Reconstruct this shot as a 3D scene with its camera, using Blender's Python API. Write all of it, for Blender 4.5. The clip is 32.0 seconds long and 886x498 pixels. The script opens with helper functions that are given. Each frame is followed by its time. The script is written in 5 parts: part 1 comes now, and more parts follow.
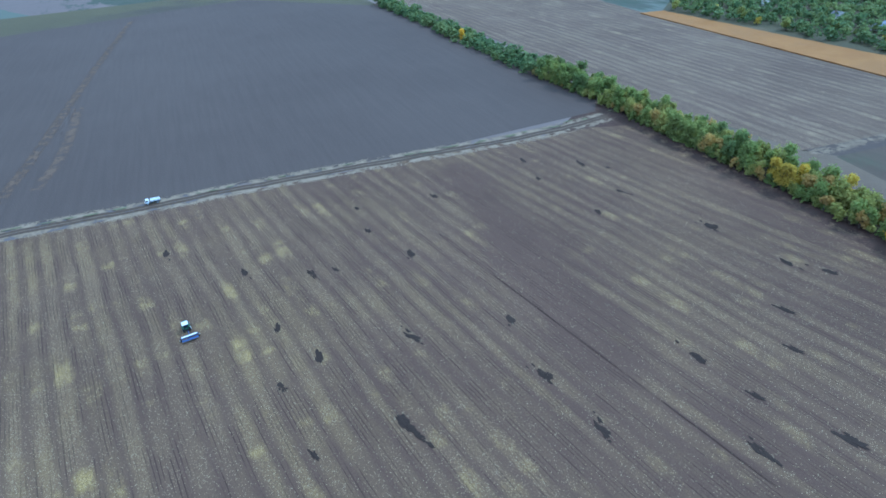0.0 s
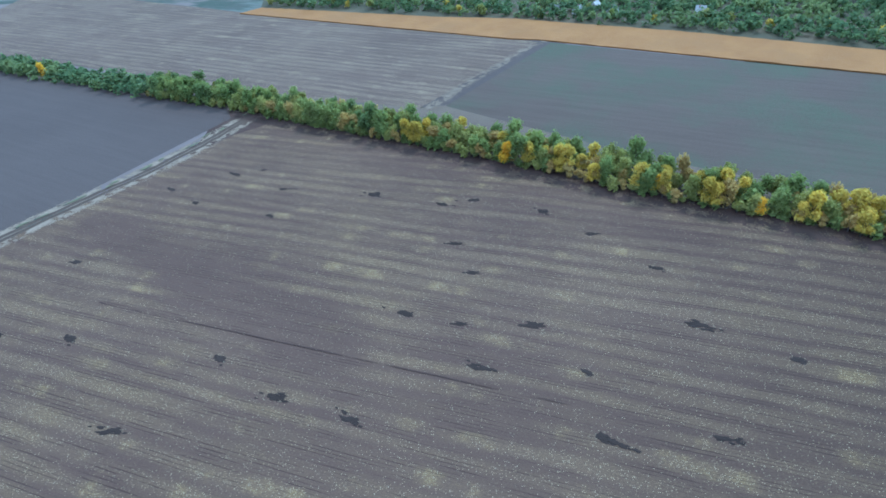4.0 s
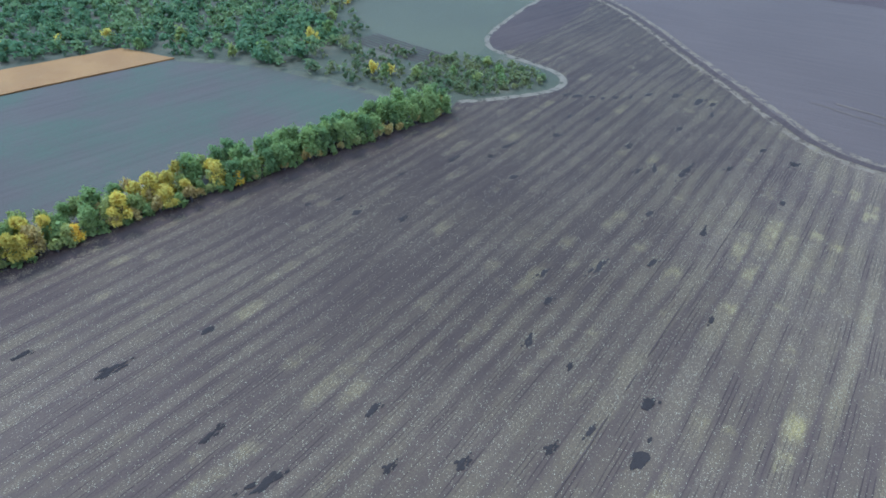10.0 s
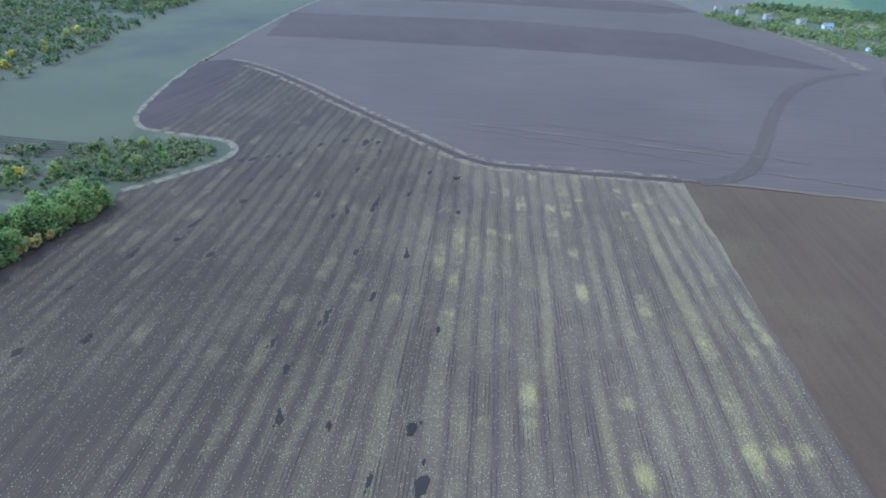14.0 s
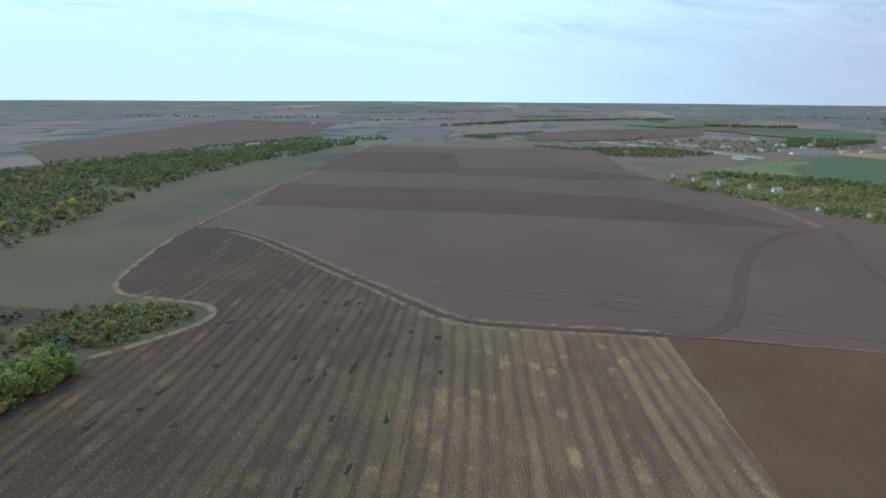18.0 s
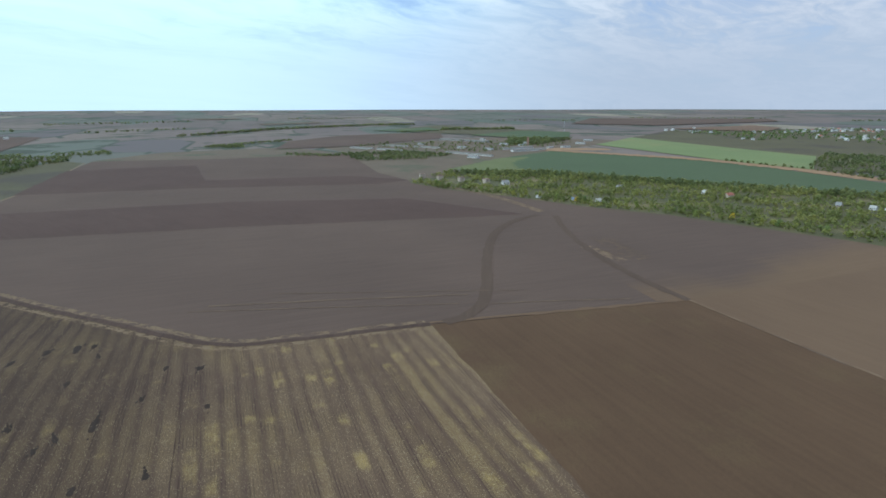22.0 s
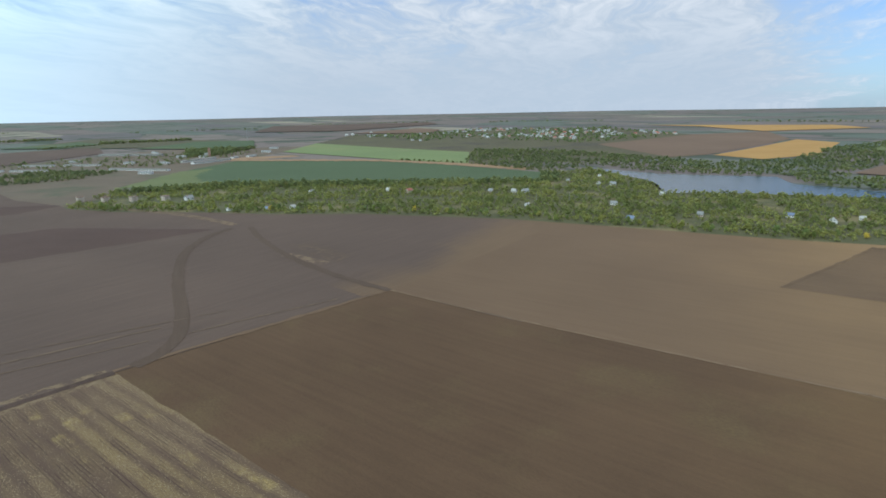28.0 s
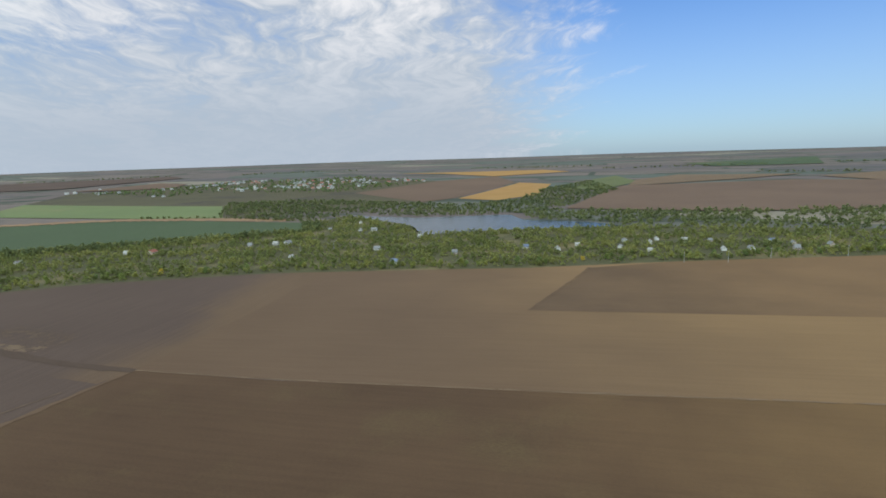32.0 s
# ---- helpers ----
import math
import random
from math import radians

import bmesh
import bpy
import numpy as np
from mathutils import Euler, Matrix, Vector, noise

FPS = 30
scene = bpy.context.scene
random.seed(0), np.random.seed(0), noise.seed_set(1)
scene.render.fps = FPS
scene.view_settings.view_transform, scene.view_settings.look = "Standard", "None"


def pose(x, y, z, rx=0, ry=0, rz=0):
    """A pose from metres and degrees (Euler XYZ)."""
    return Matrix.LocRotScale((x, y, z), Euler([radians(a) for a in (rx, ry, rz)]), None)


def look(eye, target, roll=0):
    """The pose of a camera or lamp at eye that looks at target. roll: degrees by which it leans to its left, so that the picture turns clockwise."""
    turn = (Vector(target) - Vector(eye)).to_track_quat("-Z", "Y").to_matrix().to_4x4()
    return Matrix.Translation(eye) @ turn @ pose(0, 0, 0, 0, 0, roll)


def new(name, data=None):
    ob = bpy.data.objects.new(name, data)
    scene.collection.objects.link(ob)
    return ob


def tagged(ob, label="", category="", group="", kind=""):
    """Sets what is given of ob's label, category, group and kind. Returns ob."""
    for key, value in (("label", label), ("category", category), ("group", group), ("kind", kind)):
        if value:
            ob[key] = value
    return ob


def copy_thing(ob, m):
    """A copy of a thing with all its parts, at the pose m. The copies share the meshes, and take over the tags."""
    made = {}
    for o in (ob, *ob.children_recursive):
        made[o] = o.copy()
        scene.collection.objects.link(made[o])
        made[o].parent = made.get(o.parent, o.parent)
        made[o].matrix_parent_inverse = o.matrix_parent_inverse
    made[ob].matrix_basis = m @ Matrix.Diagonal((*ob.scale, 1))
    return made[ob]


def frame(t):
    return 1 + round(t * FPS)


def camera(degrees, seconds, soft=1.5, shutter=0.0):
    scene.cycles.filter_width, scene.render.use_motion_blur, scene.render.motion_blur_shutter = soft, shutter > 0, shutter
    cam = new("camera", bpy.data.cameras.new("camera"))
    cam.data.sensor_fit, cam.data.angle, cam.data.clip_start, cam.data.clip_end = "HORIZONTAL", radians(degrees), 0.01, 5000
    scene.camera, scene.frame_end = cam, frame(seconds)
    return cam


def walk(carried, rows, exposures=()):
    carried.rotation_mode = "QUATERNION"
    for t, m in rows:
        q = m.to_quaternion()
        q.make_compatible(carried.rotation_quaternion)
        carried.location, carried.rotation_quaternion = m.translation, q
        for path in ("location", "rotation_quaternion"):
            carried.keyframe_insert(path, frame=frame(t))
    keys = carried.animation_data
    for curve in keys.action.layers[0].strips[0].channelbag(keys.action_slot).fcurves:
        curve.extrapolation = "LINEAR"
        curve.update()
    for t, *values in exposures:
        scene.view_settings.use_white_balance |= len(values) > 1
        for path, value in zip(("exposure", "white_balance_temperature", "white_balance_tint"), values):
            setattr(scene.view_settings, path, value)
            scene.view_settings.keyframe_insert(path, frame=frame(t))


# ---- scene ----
# Camera: a drone that hovers about 100 m up, turns round and drifts slowly.
cam = camera(76.9, 32.0, soft=1.7)
ROWS = [
    (0.0, -8.19, 5.83, 107.06, 56.078, 3.276, -2.202),
    (0.5, -7.41, 6.29, 106.76, 55.732, 3.461, -7.693),
    (1.0, -6.68, 6.68, 106.45, 55.447, 3.598, -12.655),
    (1.5, -5.99, 6.99, 106.14, 55.148, 3.65, -16.978),
    (2.0, -5.37, 7.23, 105.85, 54.907, 3.697, -20.914),
    (2.5, -4.78, 7.4, 105.55, 54.676, 3.838, -24.833),
    (4.5, -2.82, 7.62, 104.34, 53.618, 3.744, -44.442),
    (5.0, -2.42, 7.57, 104.03, 53.46, 3.53, -49.509),
    (5.5, -2.04, 7.47, 103.75, 53.242, 3.308, -54.553),
    (6.0, -1.71, 7.33, 103.48, 53.031, 3.075, -59.686),
    (6.5, -1.37, 7.17, 103.18, 52.816, 2.767, -65.416),
    (7.0, -1.06, 7.0, 102.89, 52.694, 2.47, -71.568),
    (7.5, -0.79, 6.82, 102.61, 52.641, 2.143, -77.888),
    (8.0, -0.52, 6.56, 102.35, 52.571, 1.939, -84.546),
    (8.5, -0.27, 6.28, 102.09, 52.465, 1.544, -91.271),
    (9.0, -0.02, 6.0, 101.83, 52.462, 1.137, -98.183),
    (9.5, 0.21, 5.72, 101.57, 52.518, 0.766, -104.491),
    (10.0, 0.41, 5.41, 101.31, 52.604, 0.499, -109.427),
    (10.5, 0.55, 5.12, 101.08, 52.709, 0.305, -114.141),
    (11.0, 0.71, 4.82, 100.85, 54.196, 0.053, -119.534),
    (11.5, 0.85, 4.51, 100.63, 57.052, -0.217, -125.356),
    (12.0, 1.01, 4.17, 100.38, 57.201, -0.429, -131.3),
    (12.5, 1.18, 3.83, 100.16, 57.397, -0.661, -136.404),
    (13.0, 1.32, 3.52, 99.94, 57.537, -0.729, -139.24),
    (13.5, 1.45, 3.21, 99.73, 57.693, -0.791, -141.343),
    (14.0, 1.58, 2.87, 99.54, 58.44, -0.775, -142.659),
    (14.5, 1.7, 2.51, 99.35, 60.829, -0.698, -143.593),
    (16.5, 2.11, 1.22, 98.62, 70.378, -0.513, -144.452),
    (17.0, 2.21, 0.89, 98.45, 72.724, -0.487, -144.52),
    (17.5, 2.29, 0.57, 98.28, 74.656, -0.414, -144.617),
    (18.0, 2.37, 0.25, 98.12, 74.747, -0.331, -144.683),
    (18.5, 2.44, -0.07, 97.96, 74.845, -0.291, -145.59),
    (19.0, 2.51, -0.38, 97.81, 74.976, -0.194, -147.721),
    (19.5, 2.56, -0.72, 97.66, 75.064, -0.138, -150.172),
    (20.0, 2.61, -1.06, 97.51, 75.162, -0.099, -153.375),
    (20.5, 2.65, -1.4, 97.37, 75.275, -0.042, -157.051),
    (21.0, 2.67, -1.76, 97.23, 75.344, -0.01, -161.151),
    (21.5, 2.68, -2.13, 97.08, 75.433, 0.014, -165.374),
    (22.0, 2.69, -2.48, 96.94, 75.503, 0.121, -169.44),
    (22.5, 2.68, -2.83, 96.8, 75.493, 0.23, -172.794),
    (23.0, 2.66, -3.18, 96.66, 75.507, 0.258, -176.03),
    (23.5, 2.6, -3.62, 96.51, 75.574, 0.358, -179.454),
    (24.0, 2.54, -4.03, 96.37, 75.633, 0.385, 177.738),
    (24.5, 2.48, -4.45, 96.22, 75.65, 0.444, 175.632),
    (26.5, 1.88, -6.5, 95.6, 75.875, 0.827, 166.46),
    (27.0, 1.67, -7.09, 95.42, 75.898, 0.866, 164.055),
    (27.5, 1.42, -7.72, 95.24, 75.949, 0.962, 161.76),
    (28.0, 1.15, -8.39, 95.05, 75.959, 1.04, 159.569),
    (28.5, 0.84, -9.09, 94.86, 75.963, 1.15, 157.054),
    (29.0, 0.48, -9.85, 94.65, 75.953, 1.218, 154.561),
    (29.5, 0.08, -10.67, 94.43, 76.839, 1.306, 152.305),
    (30.0, -0.41, -11.58, 94.19, 78.976, 1.37, 149.636),
    (30.5, -0.92, -12.53, 93.94, 80.564, 1.441, 146.626),
    (31.0, -1.49, -13.55, 93.68, 80.553, 1.566, 143.126),
    (31.5, -2.1, -14.64, 93.4, 80.522, 1.686, 139.32),
    (32.0, -2.76, -15.81, 93.11, 80.443, 1.807, 135.292),
]
EXPOSURES = [
    (0.0, 0.64, 4680, 7), (2.0, 0.74, 4680, 7), (5.0, 0.82, 4680, 9), (11.0, 0.88, 4680, 11), (14.5, 0.84, 4640, 9), (16.5, 0.44, 6000, 13), (17.2, 0.34, 5950, 12), (18.2, 0.06, 5950, 12), (20.0, 0.06, 6050, 12),
    (23.0, 0.12, 6250, 10), (28.0, 0.18, 6450, 9), (30.0, 0.16, 6750, 10), (31.0, 0.02, 6900, 11), (32.0, 0.0, 6750, 11),
]
walk(cam, [(t, pose(x, y, z, rx, ry, rz)) for t, x, y, z, rx, ry, rz in ROWS], EXPOSURES)

# ---------------------------------------------------------------- light
SUN_HEADING, SUN_HEIGHT = 68.0, 48.0
world = bpy.data.worlds.new("world")
scene.world = world
world.use_nodes = True


class Graph:
    """Short way to write node trees."""

    def __init__(self, tree):
        self.tree = tree
        tree.nodes.clear()

    def node(self, kind, **values):
        n = self.tree.nodes.new(kind)
        for key, value in values.items():
            setattr(n, key, value)
        return n

    def put(self, socket, value):
        if isinstance(value, bpy.types.NodeSocket):
            self.tree.links.new(value, socket)
        elif value is not None:
            if isinstance(value, (tuple, list)) and len(value) == 3 and socket.type == "RGBA":
                value = (*value, 1.0)
            socket.default_value = value

    def math(self, op, a, b=None, c=None, clamp=False):
        n = self.node("ShaderNodeMath", operation=op, use_clamp=clamp)
        for i, v in enumerate((a, b, c)):
            self.put(n.inputs[i], v)
        return n.outputs[0]

    def vec(self, op, a, b=None):
        n = self.node("ShaderNodeVectorMath", operation=op)
        self.put(n.inputs[0], a)
        self.put(n.inputs[1], b)
        return n.outputs["Value"] if op in ("DOT_PRODUCT", "LENGTH") else n.outputs[0]

    def mix(self, fac, a, b, blend="MIX"):
        n = self.node("ShaderNodeMix", data_type="RGBA", blend_type=blend)
        self.put(n.inputs[0], fac)
        self.put(n.inputs[6], a)
        self.put(n.inputs[7], b)
        return n.outputs[2]

    def noise(self, vector, scale=1.0, detail=3.0, rough=0.55, distort=0.0):
        n = self.node("ShaderNodeTexNoise")
        self.put(n.inputs["Vector"], vector)
        self.put(n.inputs["Scale"], scale)
        self.put(n.inputs["Detail"], detail)
        self.put(n.inputs["Roughness"], rough)
        self.put(n.inputs["Distortion"], distort)
        return n.outputs[0]

    def span(self, value, a, b, lo=0.0, hi=1.0, smooth=True):
        n = self.node("ShaderNodeMapRange", interpolation_type="SMOOTHSTEP" if smooth else "LINEAR")
        for i, v in enumerate((value, a, b, lo, hi)):
            self.put(n.inputs[i], v)
        return n.outputs[0]

    def turned(self, vector, degrees, scale=(1, 1, 1)):
        """The vector turned so that its x runs along the given direction, then scaled."""
        n = self.node("ShaderNodeVectorRotate", rotation_type="Z_AXIS")
        self.put(n.inputs["Vector"], vector)
        self.put(n.inputs["Angle"], radians(-degrees))
        return self.vec("MULTIPLY", n.outputs[0], scale)


def make_sky():
    g = Graph(world.node_tree)
    sky = g.node("ShaderNodeTexSky", sky_type="NISHITA", sun_disc=False, sun_elevation=radians(SUN_HEIGHT),
                 sun_rotation=radians(SUN_HEADING), altitude=150, air_density=1.0, dust_density=0.6, ozone_density=1.6)
    way = g.node("ShaderNodeTexCoord").outputs["Generated"]
    xyz = g.node("ShaderNodeSeparateXYZ")
    g.put(xyz.inputs[0], way)
    up = g.math("MAXIMUM", xyz.outputs[2], 0.0)
    clean = g.mix(1.0, sky.outputs[0], (0.5, 0.82, 1.25), "MULTIPLY")
    # a cloud deck seen in perspective
    flat = g.vec("MULTIPLY", way, (1, 1, 0))
    scl = g.math("DIVIDE", 1.0, g.math("ADD", up, 0.13))
    deck = g.node("ShaderNodeVectorMath", operation="SCALE")
    g.put(deck.inputs[0], flat)
    g.put(deck.inputs["Scale"], scl)
    p = deck.outputs[0]
    bend = g.node("ShaderNodeCombineXYZ")
    g.put(bend.inputs[0], g.math("MULTIPLY", g.noise(p, 0.9, 3), 0.9))
    g.put(bend.inputs[1], g.math("MULTIPLY", g.noise(g.vec("ADD", p, (7.3, 2.1, 0)), 0.9, 3), 0.9))
    q = g.vec("ADD", p, bend.outputs[0])
    big = g.noise(p, 0.5, 3, 0.5)
    sheet = g.noise(g.turned(q, 62, (0.55, 1.5, 1)), 1.15, 8, 0.62)
    small = g.noise(g.turned(q, 50, (1.0, 1.9, 1)), 5.0, 5, 0.6)
    # the deck breaks up towards the clear west
    clear = g.vec("DOT_PRODUCT", way, (-0.99, -0.14, 0))
    cover = g.span(clear, 0.80, 1.0, 0.46, -0.42)
    dens = g.math("ADD", g.math("ADD", cover, g.math("MULTIPLY", g.math("SUBTRACT", big, 0.5), 0.8)), g.math("ADD", g.math("MULTIPLY", g.math("SUBTRACT", sheet, 0.5), 1.7), g.math("MULTIPLY", g.math("SUBTRACT", small, 0.5), 0.5)))
    mask = g.span(dens, -0.08, 0.5)
    puff = g.math("ADD", g.math("MULTIPLY", sheet, 0.65), g.math("MULTIPLY", small, 0.35))
    lit = g.mix(g.span(sheet, 0.3, 0.72), (4.9, 8.5, 10.7), (7.4, 10.6, 12.0))
    thick = g.mix(g.span(puff, 0.40, 0.64), (3.8, 4.6, 5.6), (7.9, 8.1, 8.5))
    lit = g.mix(g.span(clear, -0.4, 0.4), lit, thick)
    body = g.mix(mask, clean, lit)
    # thick air close to the horizon
    low = g.math("MULTIPLY", g.span(up, 0.03, 0.30, 0.94, 0.0), g.span(clear, 0.8, 0.95, 1.0, 0.45))
    body = g.mix(low, body, g.mix(g.span(clear, -0.5, 0.3), (5.6, 7.8, 9.6), (3.8, 4.6, 5.6)))
    bg = g.node("ShaderNodeBackground")
    g.put(bg.inputs[0], body)
    g.put(bg.inputs[1], 0.115)
    out = g.node("ShaderNodeOutputWorld")
    g.put(out.inputs[0], bg.outputs[0])


make_sky()
sun = new("sun", bpy.data.lights.new("sun", "SUN"))
sun.data.energy, sun.data.angle, sun.data.color = 1.25, radians(10), (1.0, 0.95, 0.87)
sun.matrix_world = look((0, 0, 400), (-math.sin(radians(SUN_HEADING)) * 400, -math.cos(radians(SUN_HEADING)) * 400, 400 - 400 * math.tan(radians(SUN_HEIGHT))))


# ---------------------------------------------------------------- materials
def shader(name):
    m = bpy.data.materials.new(name)
    m.use_nodes = True
    g = Graph(m.node_tree)
    bsdf = g.node("ShaderNodeBsdfPrincipled")
    out = g.node("ShaderNodeOutputMaterial")
    g.put(out.inputs[0], bsdf.outputs[0])
    return m, g, bsdf


def relief(g, bsdf, height, strength, distance):
    b = g.node("ShaderNodeBump")
    g.put(b.inputs["Strength"], strength)
    g.put(b.inputs["Distance"], distance)
    g.put(b.inputs["Height"], height)
    g.put(bsdf.inputs["Normal"], b.outputs[0])


def place(g):
    return g.node("ShaderNodeNewGeometry").outputs["Position"]


def soil(name, dark, light, rows=122.0, streak=0.5, period=9.0, row_gain=0.25, tint=None, tint_at=0.58, fine=1.0, patch=0.012, drift=None, worn=0.0):
    """Worked farm soil: broad tone, streaks along the rows, clods."""
    m, g, bsdf = shader(name)
    p = place(g)
    broad = g.noise(p, patch, 4, 0.6)
    along = g.noise(g.turned(p, rows, (0.02, 0.45, 1)), 1.0, 4, 0.6)
    clod = g.noise(g.turned(p, rows, (0.7, 1.4, 1)), fine, 4, 0.7)
    sep = g.node("ShaderNodeSeparateXYZ")
    g.put(sep.inputs[0], g.turned(p, rows))
    wave = g.math("SINE", g.math("ADD", g.math("MULTIPLY", sep.outputs[1], 6.2832 / period), g.math("MULTIPLY", along, 2.5)))
    f = g.math("ADD", g.math("MULTIPLY", g.span(broad, 0.3, 0.7), 0.45), g.math("MULTIPLY", g.span(along, 0.3, 0.7), streak))
    f = g.math("ADD", f, g.math("MULTIPLY", wave, row_gain * 0.5))
    f = g.math("ADD", f, g.math("MULTIPLY", g.math("SUBTRACT", clod, 0.5), 0.9), clamp=True)
    col = g.mix(f, dark, light)
    if tint:
        col = g.mix(g.math("MULTIPLY", g.span(g.noise(p, patch * 1.7, 5, 0.62), tint_at - 0.1, tint_at + 0.14), g.span(clod, 0.25, 0.7)), col, tint)
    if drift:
        # goes paler along one way: painted sunlight in three fields, soil blend at M_CORNER
        heading, start, end, end_tone = drift
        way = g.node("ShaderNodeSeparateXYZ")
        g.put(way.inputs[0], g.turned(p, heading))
        toned = g.math("ADD", way.outputs[0], g.math("MULTIPLY", g.math("SUBTRACT", broad, 0.5), 160.0))
        col = g.mix(g.span(toned, start, end), col, g.mix(f, tuple(c * 0.78 for c in end_tone), end_tone))
    g.put(bsdf.inputs["Base Color"], col)
    g.put(bsdf.inputs["Roughness"], 0.95)
    g.put(bsdf.inputs["Specular IOR Level"], 0.15)
    relief(g, bsdf, clod, 0.7, 0.25)
    if worn:
        # a loose scatter that lets the ground below show through
        hole = g.node("ShaderNodeBsdfTransparent")
        both = g.node("ShaderNodeMixShader")
        fray = g.math("ADD", g.math("MULTIPLY", g.noise(p, 0.16, 5, 0.65), 0.6), g.math("MULTIPLY", g.noise(p, 1.3, 3, 0.7), 0.4))
        g.put(both.inputs[0], g.math("GREATER_THAN", fray, worn))
        g.put(both.inputs[1], hole.outputs[0])
        g.put(both.inputs[2], bsdf.outputs[0])
        out = next(n for n in g.tree.nodes if n.type == "OUTPUT_MATERIAL")
        g.put(out.inputs[0], both.outputs[0])
    return m


def stubble(name, dark, straw, yellow, rows, period=5.8, zone=None, amount=1.0, dark_end=False, sparse=()):
    """Harvested ground: bands of straw between bare strips, heaps of chaff dropped within a band, grooves, pale flecks."""
    m, g, bsdf = shader(name)
    p = place(g)
    sep = g.node("ShaderNodeSeparateXYZ")
    g.put(sep.inputs[0], g.turned(p, rows))
    u, v = sep.outputs[0], sep.outputs[1]
    # the combine's passes: each band has its own number, width and strength
    sway = g.noise(g.turned(p, rows, (0.010, 0.022, 1)), 1.0, 2)
    ph = g.math("ADD", g.math("DIVIDE", v, period), g.math("MULTIPLY", sway, 1.3))
    cell = g.math("FLOOR", ph)
    off = g.math("ABSOLUTE", g.math("SUBTRACT", g.math("FRACT", ph), 0.5))
    fray = g.noise(g.turned(p, rows, (0.10, 0.55, 1)), 1.0, 5, 0.7)
    off = g.math("ADD", off, g.math("MULTIPLY", g.math("SUBTRACT", fray, 0.5), 0.42))

    def by_band(along, step, scale, detail=2.0):
        mark = g.node("ShaderNodeCombineXYZ")
        g.put(mark.inputs[0], g.math("MULTIPLY", u, along))
        g.put(mark.inputs[1], g.math("MULTIPLY", cell, step))
        return g.noise(mark.outputs[0], scale, detail, 0.5)

    reach = g.span(by_band(0.004, 3.31, 1.0), 0.3, 0.7, 0.24, 0.42)
    band = g.span(g.math("SUBTRACT", off, reach), 0.15, -0.20)
    strength = g.span(by_band(0.016, 5.17, 1.0, 3.0), 0.32, 0.68, 0.2, 1.0)
    rag = g.noise(g.turned(p, rows, (0.22, 0.34, 1)), 1.0, 4, 0.65)
    heap = g.math("MULTIPLY", g.span(g.math("ADD", by_band(0.055, 7.73, 1.0, 2.0), g.math("MULTIPLY", g.math("SUBTRACT", rag, 0.5), 0.34)), 0.56, 0.74), g.span(off, 0.52, 0.18))
    jit = g.noise(g.turned(p, rows, (0.03, 0.3, 1)), 1.0, 2)
    thin = g.math("SINE", g.math("ADD", g.math("MULTIPLY", v, 6.2832 / 0.97), g.math("MULTIPLY", jit, 7.0)))
    groove = g.math("MULTIPLY", g.span(thin, 0.45, 0.95), g.span(g.noise(g.turned(p, rows, (0.05, 0.35, 1)), 1.0, 3, 0.6), 0.45, 0.62))
    speck = g.noise(g.turned(p, rows, (1.0, 1.8, 1)), 2.3, 4, 0.85)
    near = g.span(v, zone[0], zone[1], 0.80, 1.06) if zone else 1.0
    cover = g.math("ADD", g.math("MULTIPLY", g.math("MULTIPLY", band, strength), 0.285), 0.04)
    cover = g.math("ADD", cover, g.span(g.noise(p, 0.02, 4, 0.6), 0.3, 0.7, -0.05, 0.10))
    if zone:
        cover = g.math("ADD", cover, g.span(v, zone[1] - 100.0, zone[1] + 15.0, 0.0, 0.045))
    cover = g.math("MULTIPLY", g.math("ADD", cover, g.math("MULTIPLY", heap, 0.30)), near)
    cover = g.math("SUBTRACT", cover, g.math("MULTIPLY", groove, 0.13))
    for ax, ay, bx, by, wide in sparse:
        # a stretch where little straw was left, along a line
        dx, dy = bx - ax, by - ay
        rel = g.vec("SUBTRACT", g.vec("MULTIPLY", p, (1, 1, 0)), (ax, ay, 0))
        on = g.math("DIVIDE", g.vec("DOT_PRODUCT", rel, (dx, dy, 0)), dx * dx + dy * dy, clamp=True)
        foot = g.node("ShaderNodeCombineXYZ")
        g.put(foot.inputs[0], g.math("MULTIPLY", on, dx))
        g.put(foot.inputs[1], g.math("MULTIPLY", on, dy))
        far = g.math("ADD", g.vec("LENGTH", g.vec("SUBTRACT", rel, foot.outputs[0])), g.math("MULTIPLY", g.math("SUBTRACT", g.noise(g.turned(p, rows, (0.03, 0.14, 1)), 1.0, 4, 0.6), 0.5), wide * 1.5))
        bare = g.span(far, wide * 0.5, wide * 1.25, 0.85, 0.0)
        cover = g.math("MULTIPLY", cover, g.math("SUBTRACT", 1.0, bare))
    # darker and with less straw towards low u and low v
    dark_by = g.math("MULTIPLY", g.span(u, 30, -110), g.span(v, 40, -70)) if dark_end else 0.0
    cover = g.math("MAXIMUM", g.math("MULTIPLY", cover, g.math("SUBTRACT", 1.0, g.math("MULTIPLY", dark_by, 0.42))), 0.0)
    loose = g.span(speck, 0.34, 0.66)
    f = g.math("MULTIPLY", g.math("MULTIPLY", cover, g.math("ADD", g.math("MULTIPLY", loose, 1.25), 0.35)), amount, clamp=True)
    ripe = g.math("ADD", g.math("MULTIPLY", heap, 0.7), g.span(g.noise(p, 0.028, 3), 0.42, 0.62, 0.0, 0.4))
    chaff = g.mix(g.math("MULTIPLY", ripe, g.span(v, zone[0], zone[1], 0.5, 1.0) if zone else 0.5, clamp=True), straw, yellow)
